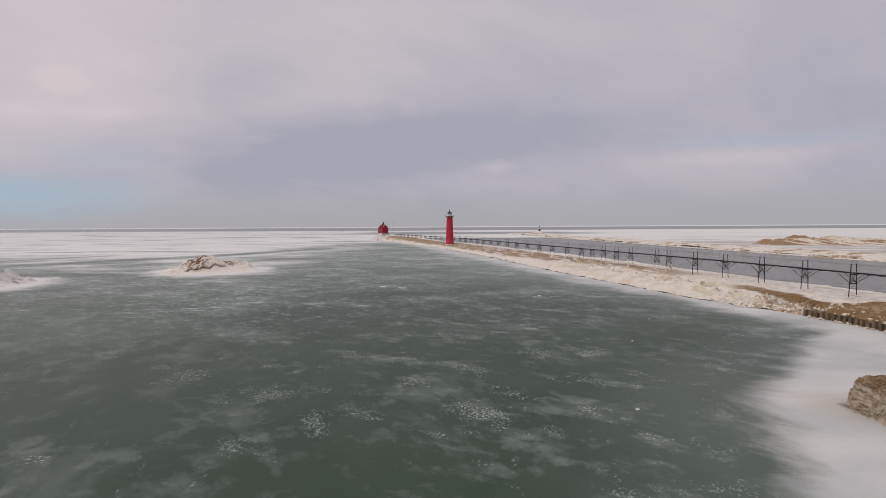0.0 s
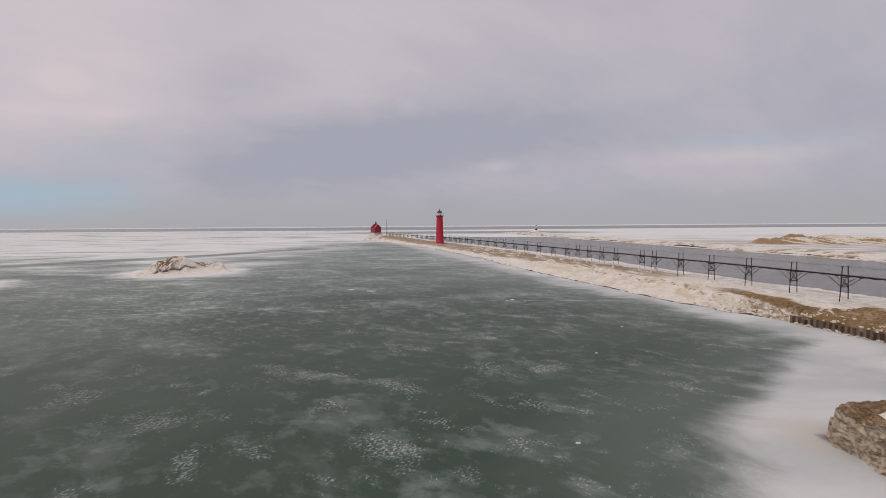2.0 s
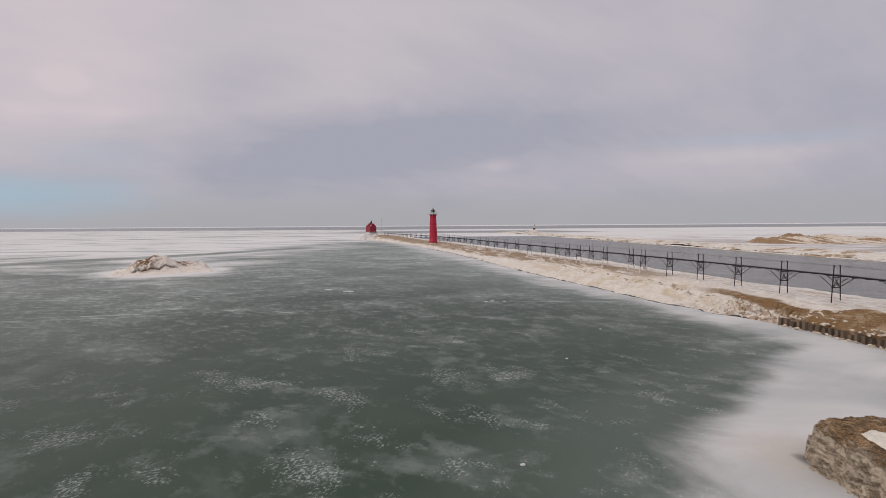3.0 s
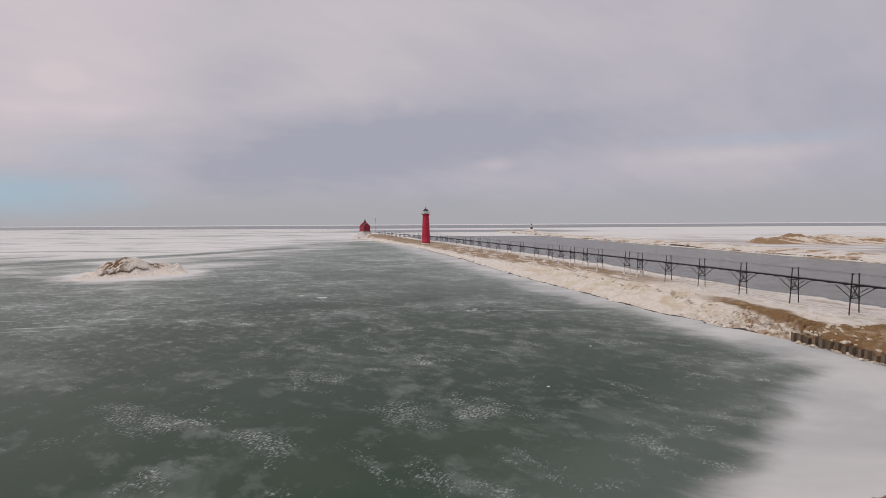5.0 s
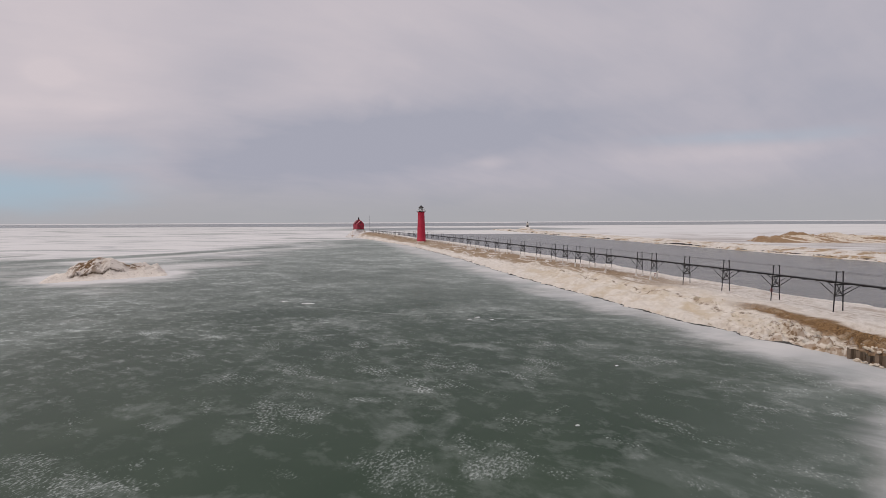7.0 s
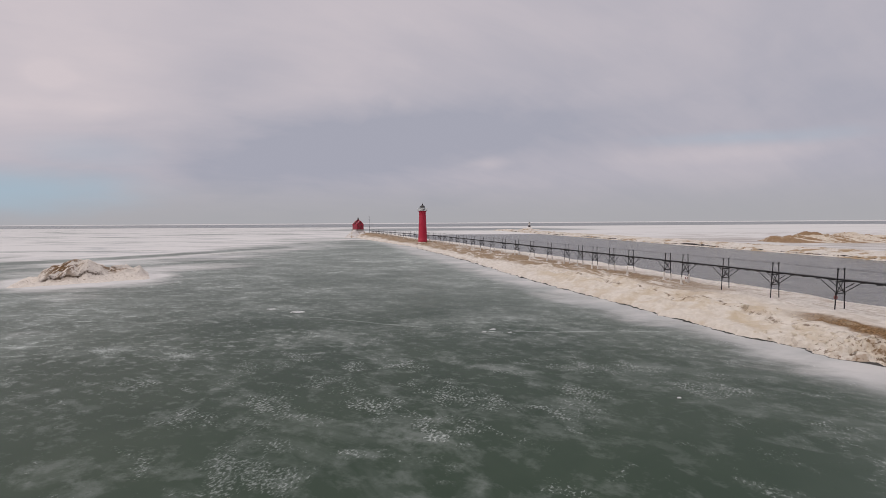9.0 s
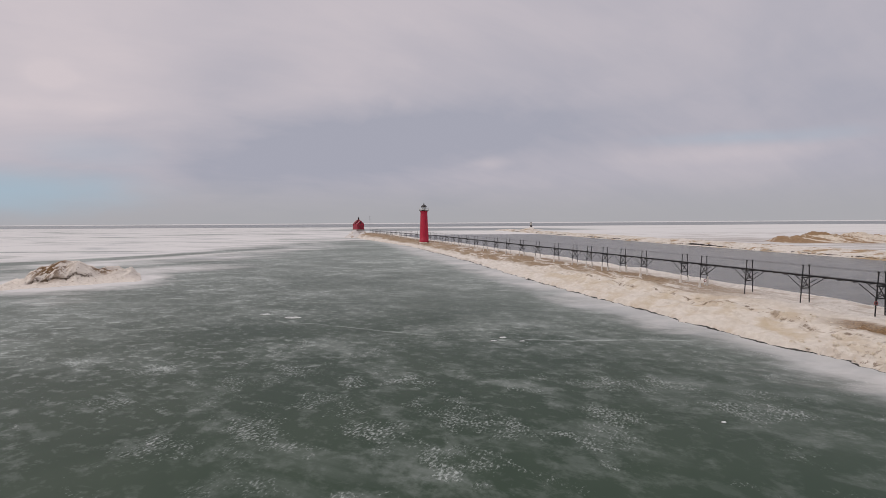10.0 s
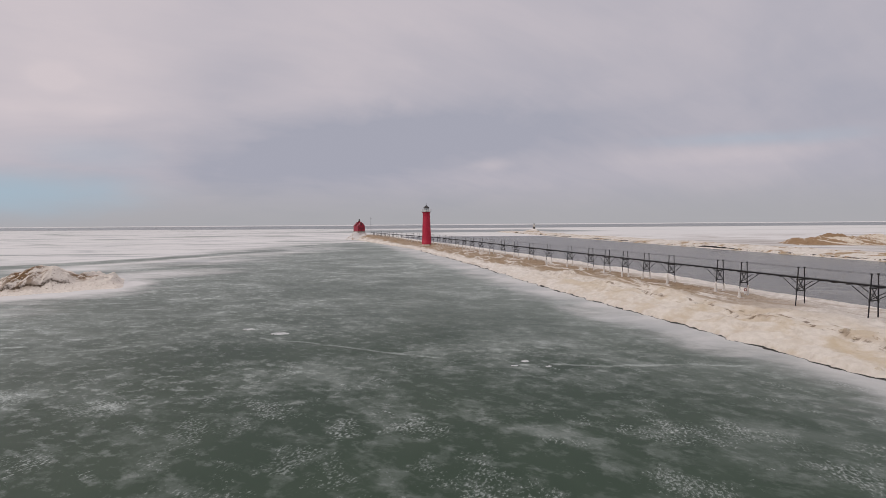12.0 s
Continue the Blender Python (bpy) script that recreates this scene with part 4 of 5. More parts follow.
def block_top(u, v):
    """Height of the broken block of frozen sand: flat on top, with a steep face that has come off in layers."""
    r = 2.4
    a, c = min(u, 10.2 - u + 0.9 * rough_noise(v * 0.3, 3.0)), min(7.4 - v, v + 4.0 + 0.9 * rough_noise(u * 0.3, 7.0))
    d = r - math.hypot(r - a, r - c) if a < r and c < r else min(a, c)
    d += 0.30 * rough_noise(u * 0.6, v * 0.6, 4.0) + 0.14 * rough_noise(u * 1.8, v * 1.8, 24.0)
    z = 0.0
    # each layer steps back a little, by its own ragged line
    for k, (back, tall) in enumerate(((0.02, 0.34), (0.08, 0.31), (0.14, 0.30), (0.22, 0.28), (0.29, 0.24), (0.46, 0.17), (0.85, 0.10))):
        e = d - back - 0.10 * rough_noise(u * 1.5, v * 1.5, 10.0 + 3.1 * k, 2) - 0.03 * rough_noise(u * 4.0, v * 4.0, 40.0 + k, 2) - 0.20 * max(0.0, rough_noise(u * 0.9, v * 0.9, 31.0))
        z += tall * step(0.0, 0.09, e)
    z += (0.10 * rough_noise(u * 0.8, v * 0.8, 6.0) + 0.07 * noise.turbulence(Vector((u * 2.0, v * 2.0, 2.0)), 4, True) - 0.05) * step(0.4, 1.3, d)
    return z - 0.15 * step(0.05, -0.3, d)


BLOCK = (22.4, 15.1)
me = grid_mesh("frozen_block", [-0.7 + 0.07 * i for i in range(170)], [-5 + 0.08 * i for i in range(170)], lambda u, v: (BLOCK[0] + u, BLOCK[1] + v, block_top(u, v)), ROCK)
tagged(new("frozen_block", me), "brown broken block of frozen sand and ice beside snow", "ice block")


def snow_cap(name, cx, cy, rx, ry, label, mat, base=None):
    def point(u, v):
        r = math.hypot(u / rx, v / ry) + 0.22 * rough_noise(u * 0.9, v * 0.9, 3.0)
        z = base(cx + u, cy + v) if base else -0.14
        tall = 0.20 if base else 0.17
        return (cx + u, cy + v, z + tall * step(1.0, 0.6, r) + 0.04 * rough_noise(u, v) - 0.7 * step(1.0, 1.15, r))

    me = grid_mesh(name, [-rx * 1.4 + 2.8 * rx * i / 40 for i in range(41)], [-ry * 1.4 + 2.8 * ry * i / 40 for i in range(41)], point, mat)
    return tagged(new(name, me), label, "snow", group="snow patches")


snow_cap("snow_patch", 24.6, 19.3, 1.45, 1.3, "small cream-white snow patch lying on the brown frozen block", CREAM, lambda x, y: block_top(x - BLOCK[0], y - BLOCK[1]) - 0.10)

for dx, dy, drx, dry in ((-8.6, 67.6, 1.25, 0.6), (-12.2, 69.2, 0.9, 0.4), (12.15, 59.9, 0.42, 0.26), (11.3, 58.9, 0.35, 0.15), (13.6, 58.8, 0.30, 0.12), (21.2, 44.3, 0.16, 0.10), (16.0, 35.1, 0.15, 0.10), (10.9, 20.6, 0.17, 0.11)):
    snow_cap("snow_drift", dx, dy, drx, dry, "small flat white drift frozen onto the lake ice", DRIFT)

# ---- north side of the channel ----
def north_wave(y):
    return 0.9 * rough_noise(y * 0.05, 4.0) + 0.5 * rough_noise(y * 0.3, 1.0)


def north_wall(y, f):
    """Dark piling that shows between the water and the ice, here and there."""
    tall = min(0.95, 0.20 + max(0.0, 0.22 + 0.9 * rough_noise(y * 0.045, 8.0) + 0.35 * rough_noise(y * 0.35, 2.0)))
    return (north_edge(y) + north_wave(y) + 1.45, y, -0.05 + (tall + 0.05) * f)


def north_point(y, v):
    e = north_wave(y)
    d = v - e
    z = 0.26 * step(0, 0.4, d) + 0.55 * step(1.4, 2.2, d) + 0.50 * step(3, 9, d) - 0.9 * step(14, 26, d)
    z += (0.35 * rough_noise(y * 0.12, v * 0.15, 2.0) + 0.16 * rough_noise(y * 0.6, v * 0.6, 5.0)) * step(1.2, 2.6, d) * step(28, 18, d)
    return (north_edge(y) + v, y, z * step(522, 500, y) - 0.15 * step(0.1, -0.3, d) - 0.25 * step(22, 28, d) - 0.2 * step(518, 524, y))


tagged(new("trim", grid_mesh("trim", [60 + 0.7 * i for i in range(560)], [0.0, 1.0], north_wall, DARK_STRIP)), "dark broken piling at the far pier's waterline", "piling", kind="structure")
ys = [40 + 0.9 * i for i in range(540)]
tagged(new("pier_north", grid_mesh("pier_north", ys, [-1.5 + 0.7 * i for i in range(44)], north_point, NORTH)), "far pier under low tan and white ice across the channel", "pier", kind="structure")

def ridge_point(u, v):
    """Shelf ice thrown up in a ridge: a steep end, peaks that fall off in slanting furrows."""
    a = u / 44
    along = step(-1.0, -0.96, a) * (1.0 - 0.45 * step(0.2, 1.0, a)) * step(1.1, 0.9, a)
    peaks = 0.60 + 0.42 * math.exp(-((a + 0.62) / 0.16) ** 2) + 0.45 * math.exp(-((a + 0.24) / 0.17) ** 2) + 0.35 * math.exp(-((a - 0.30) / 0.15) ** 2) + 0.15 * rough_noise(u * 0.09, 5.0)
    body = math.exp(-((v - 2 * rough_noise(u * 0.06, 2.0)) / 6.5) ** 2)
    furrow = abs(noise.noise(Vector((u * 0.22 + v * 0.30, v * 0.07, 3.0)))) * 2.0 - 0.25
    z = 4.5 * along * peaks * body * (0.66 + 0.75 * furrow) + 0.45 * rough_noise(u * 0.35, v * 0.4, 1.0) * along * body
    ca, sa = math.cos(radians(-12)), math.sin(radians(-12))
    return (190 + u * ca - v * sa, 214 + u * sa + v * ca, max(z, 0.0) - 0.12 * step(0.25, 0.0, along * body))


tagged(new("ice_ridge", grid_mesh("ice_ridge", [-48 + 0.6 * i for i in range(170)], [-16 + 0.6 * i for i in range(55)], ridge_point, RIDGE)), "long brown sandy ridge of shelf ice beyond the channel", "ice ridge")


# ---- lighthouse tower on the pier ----
def inner_lighthouse(x, y, z):
    top = tagged(new("lighthouse"), "tall red conical lighthouse tower with white gallery and dark lantern roof", "lighthouse")
    top.matrix_world = pose(x, y, z, 0, 0, 20)
    bm = turned(bmesh.new(), [(2.3, -0.6), (2.05, -0.05), (1.86, 0.05)], 40)
    part("foundation", bm, DUNE, top, "sand-crusted round foundation", True)
    rows = [(1.86, -0.1), (1.84, 0.4), (1.82, 0.9), (1.78, 0.95)] + [(1.78 - 0.42 * k / 8, 0.95 + 10.9 * k / 8) for k in range(1, 9)] + [(1.42, 11.95), (1.52, 12.2), (1.70, 12.4)]
    shaft = part("shaft", turned(bmesh.new(), rows, 40), RED, top, "red riveted iron shaft", True)
    for k in range(1, 6):
        zz = 0.95 + 10.9 * k / 6
        r = 1.78 - 0.42 * (zz - 0.95) / 10.9
        part("seam_band", turned(bmesh.new(), [(r + 0.002, zz - 0.05), (r + 0.03, zz - 0.04), (r + 0.03, zz + 0.04), (r + 0.002, zz + 0.05)], 40, False), RED, shaft, "", True)
    for ang, zz in ((-70, 4.4), (-70, 8.6), (-160, 6.5), (20, 6.5)):
        r = 1.78 - 0.42 * (zz - 0.95) / 10.9
        win = part("window", box(bmesh.new(), r - 0.10, -0.24, zz - 0.45, r + 0.06, 0.24, zz + 0.45), RED, shaft, "small red-framed window")
        win.matrix_local = pose(0, 0, 0, 0, 0, ang)
    door = part("door", box(bmesh.new(), 1.66, -0.48, 0.5, 1.88, 0.48, 2.55), RED_ROOF, shaft, "red iron door")
    door.matrix_local = pose(0, 0, 0, 0, 0, 110)
    gal = part("gallery", turned(bmesh.new(), [(1.72, 12.4), (1.95, 12.45), (1.95, 12.55), (1.1, 12.57)], 40), BLACK_IRON, top, "dark iron gallery floor", True)
    for k in range(16):
        a = 2 * math.pi * k / 16
        part("baluster", rod(bmesh.new(), (1.9 * math.cos(a), 1.9 * math.sin(a), 12.6), (1.9 * math.cos(a), 1.9 * math.sin(a), 13.55), 0.028, None, 6), WHITE_PAINT, gal)
    for zz in (13.1, 13.55):
        part("handrail", turned(bmesh.new(), [(1.87, zz - 0.022), (1.92, zz - 0.022), (1.92, zz + 0.022), (1.87, zz + 0.022), (1.87, zz - 0.022)], 40, False), WHITE_PAINT, gal)
    lan = part("lantern", turned(bmesh.new(), [(1.02, 12.6), (1.02, 13.0), (0.98, 13.02)], 10), WHITE_PAINT, top, "white lantern base")
    part("glazing", turned(bmesh.new(), [(0.93, 13.02), (0.93, 13.95)], 10), GLASS, lan, "lantern glass")
    for k in range(10):
        a = 2 * math.pi * k / 10
        part("mullion", bar(bmesh.new(), (0.95 * math.cos(a), 0.95 * math.sin(a), 13.0), (0.95 * math.cos(a), 0.95 * math.sin(a), 13.98), 0.08), WHITE_PAINT, lan)
    part("lens", turned(bmesh.new(), [(0.1, 13.02), (0.32, 13.2), (0.36, 13.5), (0.32, 13.75), (0.1, 13.9)], 16), GLASS, lan)
    roof = part("roof", turned(bmesh.new(), [(1.18, 13.92), (1.22, 14.0), (0.95, 14.32), (0.60, 14.62), (0.26, 14.82), (0.16, 14.86)], 20), BLACK_IRON, top, "dark domed lantern roof", True)
    part("ventilator_ball", turned(bmesh.new(), [(0.08, 14.84), (0.2, 14.95), (0.24, 15.08), (0.2, 15.2), (0.07, 15.3), (0.03, 15.75), (0.01, 15.8)], 14), BLACK_IRON, roof, "ball finial with spike", True)
    return top


inner_lighthouse(-5.0, 199.1, 1.7)


# ---- fog-signal house at the pier's end ----
def outer_lighthouse(x, y, z):
    top = tagged(new("lighthouse"), "red gabled fog-signal house with small roof lantern on concrete crib", "lighthouse")
    top.matrix_world = pose(x, y, z, 0, 0, 38) @ Matrix.Diagonal((0.64, 0.66, 0.86, 1))
    bm = bmesh.new()
    box(bm, -4.6, -5.2, -4.6, 4.6, 6.5, -0.6)
    bmesh.ops.bevel(bm, geom=bm.edges[:], offset=0.35, segments=2, affect="EDGES")
    part("crib", bm, PALE_MOUND, top, "ice-crusted concrete crib")
    part("plinth", box(bmesh.new(), -4.0, -4.6, -0.61, 4.0, 5.6, 0.25), CONCRETE, top)
    w, d0, d1, ev, rg = 3.7, -4.3, 5.3, 4.3, 7.0
    bm = bmesh.new()
    pts = [(-w, 0.2), (w, 0.2), (w, ev), (0, rg), (-w, ev)]
    a = [bm.verts.new((px, d0, pz)) for px, pz in pts]
    c = [bm.verts.new((px, d1, pz)) for px, pz in pts]
    bm.faces.new(a)
    bm.faces.new(c[::-1])
    for k in range(5):
        bm.faces.new((a[k], c[k], c[(k + 1) % 5], a[(k + 1) % 5]))
    wall = part("wall", bm, HOUSE_RED, top, "red iron-clad walls")
    for s in (-1, 1):
        bm = bmesh.new()
        bar(bm, (s * (w + 0.35), 0.5, ev - 0.10), (0, 0.5, rg + 0.17), 0.16, 1)
        bmesh.ops.scale(bm, vec=(1, d1 - d0 + 0.8, 1), space=Matrix.Translation((0, -0.5, 0)), verts=bm.verts)
        part("roof", bm, RED_ROOF, top, "dull red roof slope")
    for s in (-1, 1):
        part("bargeboard", bar(bmesh.new(), (s * (w + 0.35), d0 - 0.42, ev - 0.12), (0, d0 - 0.42, rg + 0.16), 0.2, 0.06), WHITE_PAINT, wall, "snow-edged white bargeboard")
    for wx, wz in ((-1.6, 2.6), (1.6, 2.6), (0.0, 5.2)):
        win = part("window", box(bmesh.new(), wx - 0.42, d0 - 0.06, wz - 0.7, wx + 0.42, d0 + 0.05, wz + 0.7), RED_ROOF, wall, "red-framed window")
        part("pane", box(bmesh.new(), wx - 0.30, d0 - 0.08, wz - 0.58, wx + 0.30, d0 - 0.055, wz + 0.58), DARK_GLASS, win)
    part("door", box(bmesh.new(), -0.5, d0 - 0.07, 0.25, 0.5, d0 + 0.05, 2.35), RED_ROOF, wall, "red door")
    lan = part("lantern", turned(bmesh.new(), [(0.85, 6.2), (0.85, 7.7), (1.15, 7.75), (1.15, 7.9)], 8), RED_ROOF, top, "dark red roof lantern")
    part("glazing", turned(bmesh.new(), [(0.62, 7.9), (0.62, 8.6)], 8), DARK_GLASS, lan)
    part("lantern_roof", turned(bmesh.new(), [(0.85, 8.55), (0.4, 9.05), (0.08, 9.2), (0.03, 9.7)], 12), BLACK_IRON, lan, "black lantern roof")
    part("chimney", box(bmesh.new(), 1.0, 2.6, 5.6, 1.6, 3.2, 7.8), RED_ROOF, top)
    return top


outer_lighthouse(-54.5, 303, 5.0)
mound("ice_heap", -54.0, 298.8, 8.5, 5.5, 5.2, PALE_MOUND, "white spray ice heaped round the concrete crib", 21.0, 20, 0.5, 1.2, 0.7)


def mast(x, y, z, height):
    top = tagged(new("mast"), "thin grey mast with short crossarm near the pier end", "mast")
    top.matrix_world = pose(x, y, z)
    part("pole", rod(bmesh.new(), (0, 0, -0.5), (0, 0, height), 0.09, 0.05, 8), BLACK_IRON, top)
    part("crossarm", bar(bmesh.new(), (-0.6, 0, height - 0.8), (0.6, 0, height - 0.8), 0.09), BLACK_IRON, top)


mast(-46.5, 299, 1.6, 12.3)


def harbour_light(x, y, z):
    top = tagged(new("harbour_light"), "small white-topped dark harbour light at the far pier's end", "light tower")
    top.matrix_world = pose(x, y, z)
    part("base", turned(bmesh.new(), [(4.0, -3.8), (3.0, -1.0), (2.0, 0.0)], 20), COLLAR, top, "ice-covered base", True)
    part("lower_tower", turned(bmesh.new(), [(1.25, -0.1), (1.2, 2.0)], 20), BLACK_IRON, top, "dark lower tower", True)
    part("upper_tower", turned(bmesh.new(), [(1.2, 2.0), (1.1, 4.2), (1.35, 4.3), (1.35, 4.45)], 20), WHITE_PAINT, top, "white upper tower", True)
    lan = part("lantern", turned(bmesh.new(), [(0.6, 4.4), (0.6, 5.3), (0.75, 5.32), (0.1, 5.8)], 12), BLACK_IRON, top)
    for k in range(10):
        a = 2 * math.pi * k / 10
        part("baluster", rod(bmesh.new(), (1.2 * math.cos(a), 1.2 * math.sin(a), 4.45), (1.2 * math.cos(a), 1.2 * math.sin(a), 5.3), 0.05, None, 5), WHITE_PAINT, lan)


harbour_light(89.5, 517, 3.2)
mound("ice_heap", 90, 515, 16, 12, 2.2, NORTH, "ice heap round the far harbour light", 31.0, 0, 0.7, 0.8)


# ---- catwalk ----
DECK, RAIL, FOOT = 4.45, 5.40, 1.35
NEAR_BENTS = [26.5, 32.2, 37.9, 43.6, 49.2, 54.6, 60.4, 66.2, 71.8, 77.4]
FAR_BENTS = [80.2, 87.1, 91.4, 95.6, 99.7, 103.9] + [110.0 + 7.2 * k for k in range(26)]


def post_mesh(side):
    bm = bar(bmesh.new(), (side * 0.60, 0, FOOT - 0.3), (side * 0.38, 0, RAIL - 0.06), 0.080)
    bar(bm, (side * 0.38, 0, RAIL - 0.07), (side * 0.38, 0, RAIL + 0.05), 0.14)
    bmesh.ops.bevel(bm, geom=bm.edges[:], offset=0.015, segments=1, affect="EDGES")
    return mesh_of("post", bm, CAT_STEEL)


def collar_mesh(seed):
    rnd = random.Random(seed)
    bm = turned(bmesh.new(), [(0.26, -0.2), (0.17, 0.08), (0.125, 0.28), (0.115, 0.55), (0.10, 0.75 + 0.12 * (seed % 3)), (0.07, 0.95 + 0.16 * (seed % 3))], 9)
    for v in bm.verts:
        v.co += Vector((rnd.uniform(-1, 1), rnd.uniform(-1, 1), rnd.uniform(-1, 1))) * 0.03
    return mesh_of("ice_crust", bm, COLLAR, True)


POSTS = {s: post_mesh(s) for s in (-1, 1)}
COLLARS = [collar_mesh(k) for k in range(4)]
KNEES = {(s, d): mesh_of("knee_brace", bar(bmesh.new(), (s * 0.48, 0, 3.25), (s * 0.44, d * 1.35, DECK - 0.16), 0.052), CAT_STEEL) for s in (-1, 1) for d in (-1, 1)}
CROSS = {s: mesh_of("cross_brace", bar(bmesh.new(), (-s * 0.50, 0.07 * s, 3.05), (s * 0.44, 0.07 * s, DECK - 0.16), 0.05), CAT_STEEL) for s in (-1, 1)}
BEAM = mesh_of("bent", box(bmesh.new(), -0.54, -0.06, DECK - 0.26, 0.54, 0.06, DECK - 0.15), CAT_STEEL)
SILL = mesh_of("cross_beam", box(bmesh.new(), -0.56, -0.045, 3.16, 0.56, 0.045, 3.25), CAT_STEEL)

catwalk = tagged(new("catwalk"), "long dark steel catwalk raised on braced posts along the pier", "catwalk")
for k, y in enumerate(NEAR_BENTS + FAR_BENTS):
    bent = part("bent", BEAM, None, catwalk)
    bent.matrix_local = pose(pier_x(y), y, 0, 0, 0, math.degrees(pier_turn(y)))
    part("cross_beam", SILL, None, bent)
    ground_z = pier_top(y, 0.0)
    for s in (-1, 1):
        part("post", POSTS[s], None, bent)
        part("cross_brace", CROSS[s], None, bent)
        for d in (-1, 1):
            if not (y == 77.4 and d == 1) and not (y == 80.2 and d == -1):
                part("knee_brace", KNEES[s, d], None, bent)
        if y > 76:
            crust = part("ice_crust", COLLARS[(k + s) % 4], None, bent, "white ice frozen round the post foot")
            crust.matrix_local = pose(s * 0.575, 0, ground_z - 0.05, 0, 0, 40 * k)

stations = NEAR_BENTS + FAR_BENTS + [296.0]
for a, c in zip(stations, stations[1:]):
    pa, pc = Vector((pier_x(a), a, 0)), Vector((pier_x(c), c, 0))
    side = (pc - pa).cross(Vector((0, 0, 1))).normalized()
    lift = Vector((0, 0, 1))
    bm = bmesh.new()
    for s in (-0.24, 0.24):
        bar(bm, pa + side * s + lift * (DECK - 0.04), pc + side * s + lift * (DECK - 0.04), 0.05, 0.08)
    n = max(3, int((c - a) / 1.1))
    for i in range(n):
        q = pa.lerp(pc, (i + 0.5) / n)
        bar(bm, q - side * 0.40 + lift * (DECK - 0.115), q + side * 0.40 + lift * (DECK - 0.115), 0.07)
    span = part("deck_span", bm, CAT_STEEL, catwalk)
    bm = bmesh.new()
    for i in range(3):
        o = side * (-0.17 + 0.17 * i)
        bar(bm, pa + o + lift * (DECK + 0.03), pc + o + lift * (DECK + 0.03), 0.155, 0.04)
    part("decking", bm, DECK_WOOD, span)
    for s in (-0.4, 0.4):
        for h in (RAIL - 0.02,):
            part("rail_cable", rod(bmesh.new(), pa + side * s + lift * h, pc + side * s + lift * h, 0.008, None, 4), CAT_STEEL, span)


# ---- small things on the posts ----
def life_ring(y, v, z):
    top = tagged(new("life_ring"), "red and white life ring hung on a catwalk post", "life ring")
    top.matrix_world = pose(pier_x(y) + v, y - 0.16, z, 90, 0, 0)
    n, m = 20, 8
    bm = bmesh.new()
    rings = [[bm.verts.new(((0.135 + 0.04 * math.cos(2 * math.pi * j / m)) * math.cos(2 * math.pi * i / n), (0.135 + 0.04 * math.cos(2 * math.pi * j / m)) * math.sin(2 * math.pi * i / n), 0.04 * math.sin(2 * math.pi * j / m))) for j in range(m)] for i in range(n)]
    for i in range(n):
        for j in range(m):
            bm.faces.new((rings[i][j], rings[(i + 1) % n][j], rings[(i + 1) % n][(j + 1) % m], rings[i][(j + 1) % m]))
    part("ring", bm, RING_RED, top, "", True)
    part("backboard", box(bmesh.new(), -0.07, -0.52, -0.09, 0.07, -0.17, -0.05), WHITE_PAINT, top, "white backboard")


life_ring(60.4, -0.52, 2.85)
life_ring(77.4, 0.1, 2.45)

# ---- sheet piling at the lake side ----
pile = bmesh.new()
prof = [(-0.26, 0.0), (-0.15, 0.0), (-0.10, -0.30), (0.10, -0.30), (0.15, 0.0), (0.26, 0.0)]
for (xa, ya), (xb, yb) in zip(prof, prof[1:]):
    for inner, d in ((False, 0.0), (True, 0.035)):
        q = [pile.verts.new(p) for p in ((xa, ya + d, -0.3), (xb, yb + d, -0.3), (xb, yb + d, 1.32), (xa, ya + d, 1.32))]
        pile.faces.new(q if not inner else q[::-1])
PILE = mesh_of("sheet_pile", pile, PILE_STEEL)
y, rnd = 13.0, random.Random(5)
while y < 46.8:
    ob = part("sheet_pile", PILE, None, pier)
    turn = math.degrees(math.atan2(-(pier_x(y + 1) + lake_edge(y + 1) - pier_x(y) - lake_edge(y)), 1.0))
    ob.matrix_local = pose(pier_x(y) + lake_edge(y) - 0.02 + rnd.uniform(-0.05, 0.08), y, rnd.uniform(-0.82, -0.50) - 0.25 * max(0.0, noise.noise(Vector((y * 0.4, 8.0, 0.0)))), 0, 0, turn - 90 + rnd.uniform(-5, 5))
    y += 0.52


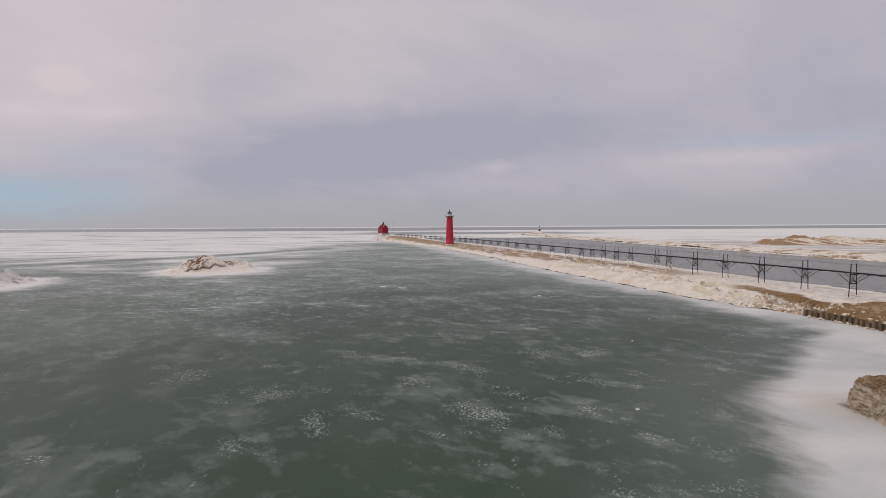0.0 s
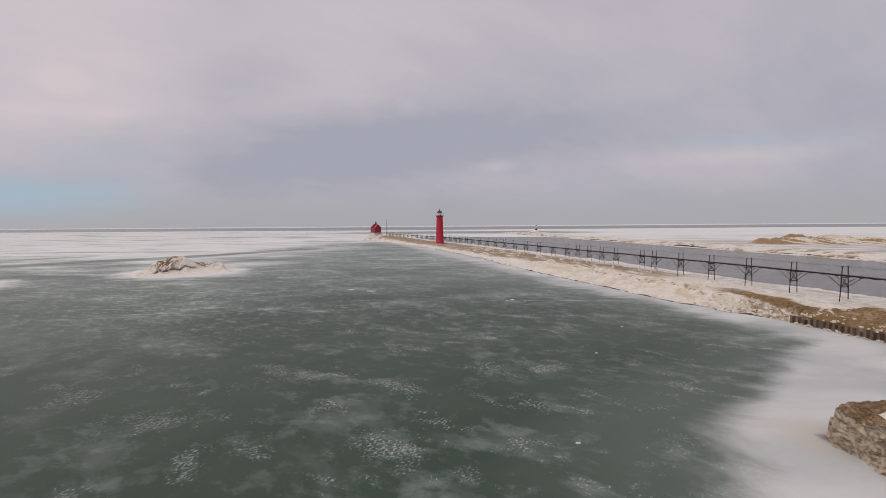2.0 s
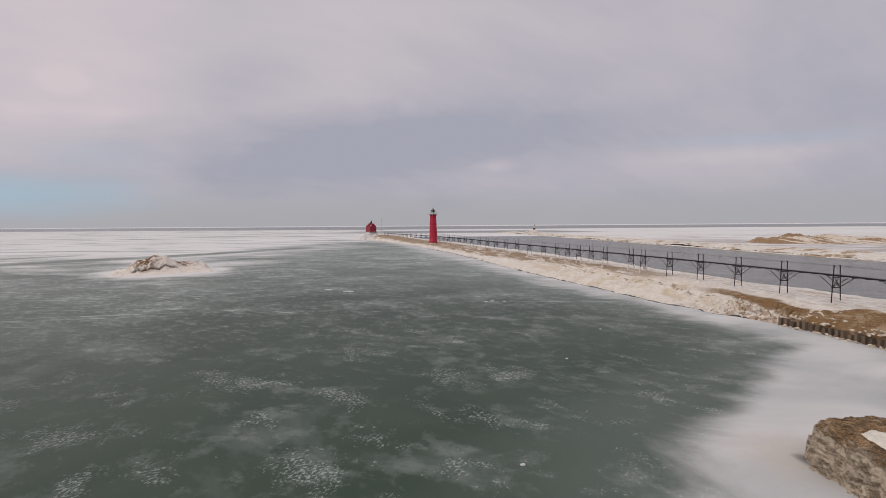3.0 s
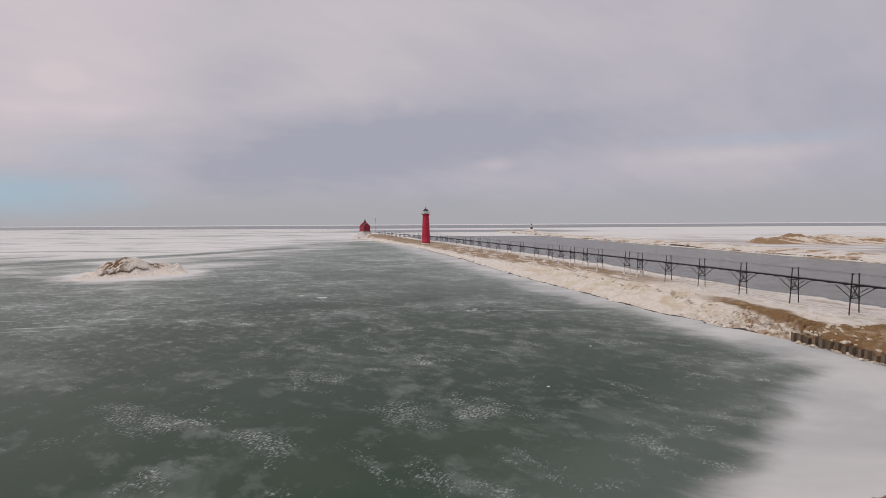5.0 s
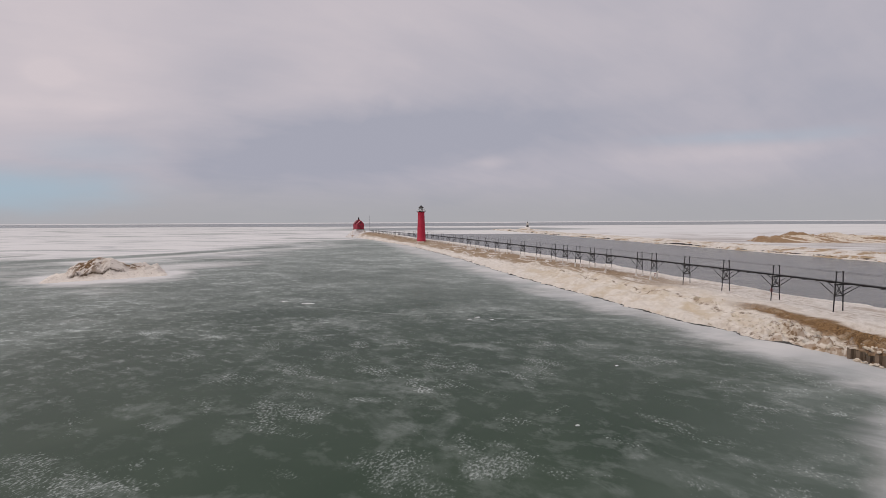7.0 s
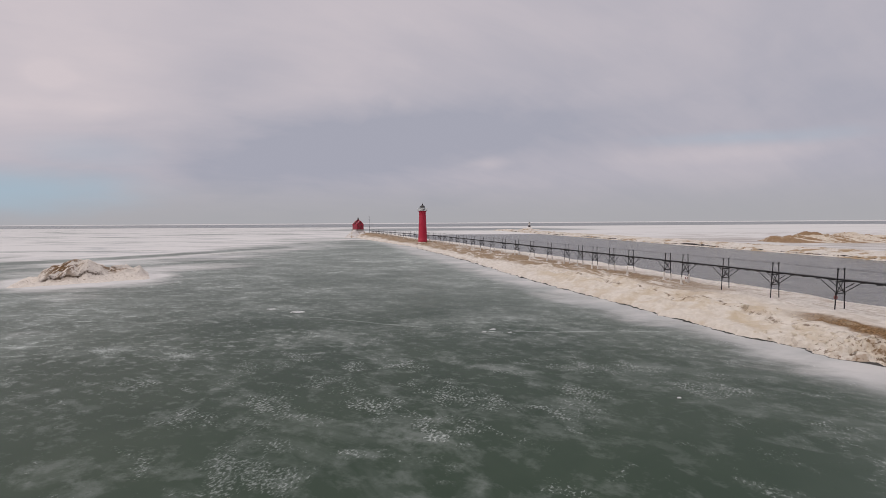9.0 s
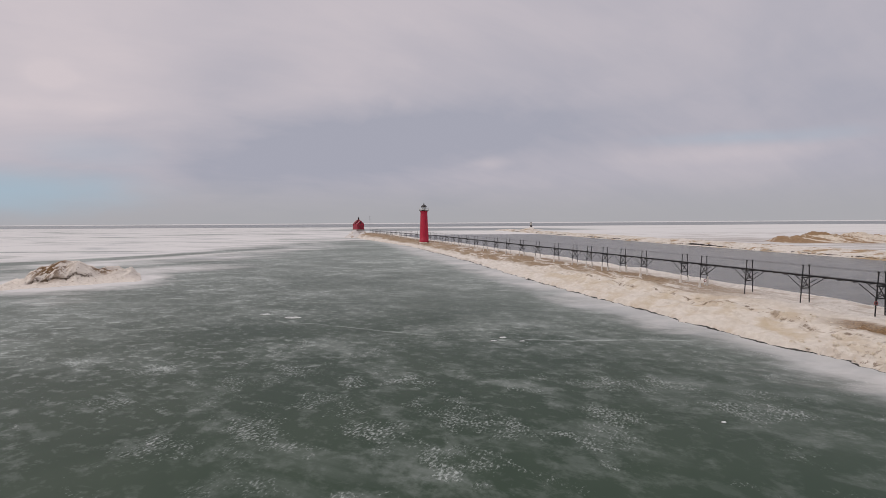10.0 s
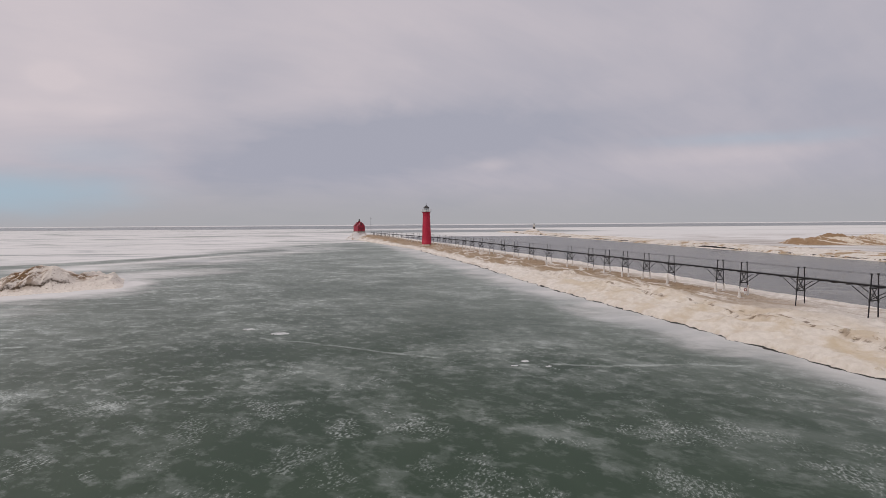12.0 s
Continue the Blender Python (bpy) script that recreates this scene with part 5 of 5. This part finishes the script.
# ---- broken ice along the pier's foot ----
def rubble(name, spots, mat, label):
    bm = bmesh.new()
    rnd = random.Random(9)
    for x, y, z, r in spots:
        m = Matrix.Translation((x, y, z)) @ Euler([rnd.uniform(-0.6, 0.6) for _ in range(2)] + [rnd.uniform(0, 6.28)]).to_matrix().to_4x4() @ Matrix.Diagonal((r * rnd.uniform(0.7, 1.3), r * rnd.uniform(0.7, 1.2), r * rnd.uniform(0.4, 0.75), 1))
        made = bmesh.ops.create_icosphere(bm, subdivisions=1, radius=1, matrix=m)
        for v in made["verts"]:
            v.co += Vector((rnd.uniform(-1, 1), rnd.uniform(-1, 1), rnd.uniform(-1, 1))) * r * 0.33
    return tagged(new(name, mesh_of(name, bm, mat)), label, "ice rubble", kind="stuff")


rnd = random.Random(3)
spots = []
for _ in range(110):
    y = rnd.uniform(44, 58)
    v = lake_edge(y) + rnd.uniform(0.15, 4.2) * rnd.random() ** 0.4
    spots.append((pier_x(y) + v, y, pier_top(y, v) + rnd.uniform(-0.12, 0.04), rnd.uniform(0.08, 0.26)))
for _ in range(700):
    y = rnd.uniform(14, 46)
    where = rnd.choice((0, 1, 1, 2))
    v = lake_edge(y) + (rnd.uniform(-0.65, -0.40), rnd.uniform(-0.25, 0.7), rnd.uniform(0.3, 2.0))[where]
    if where == 0 and rnd.random() < 0.6:
        spots.append((pier_x(y) + v, y, rnd.uniform(-0.03, 0.15), rnd.uniform(0.07, 0.22)))
    elif noise.noise(Vector((y * 0.35, 3.0, 0.0))) + rnd.uniform(-0.25, 0.25) > 0.0:
        spots.append((pier_x(y) + v, y, max(1.0, pier_top(y, v)) + rnd.uniform(-0.12, 0.03), rnd.uniform(0.06, 0.20)))
for _ in range(70):
    y = 58 + 60 * rnd.random() ** 1.6
    v = -5.4 + rnd.gauss(0, 0.5)
    spots.append((pier_x(y) + v, y, pier_top(y, v) - 0.04, rnd.uniform(0.08, 0.24)))
spots.append((36.4, 62.7, pier_top(62.7, 36.4 - pier_x(62.7)) + 0.08, 0.42))
rubble("ice_rubble", spots, RUBBLE, "broken ivory ice blocks stained with sand along the pier")

spots = []
for _ in range(160):
    y = rnd.choice((rnd.uniform(118, 150), rnd.uniform(152, 185), rnd.uniform(200, 215), rnd.uniform(230, 262), rnd.uniform(95, 112)))
    spots.append((north_edge(y) + north_wave(y) + rnd.uniform(0.7, 1.5), y, rnd.uniform(0.2, 0.4), rnd.uniform(0.10, 0.28)))
rubble("shore_rocks", spots, PILE_STEEL, "dark stones along the far pier's waterline")
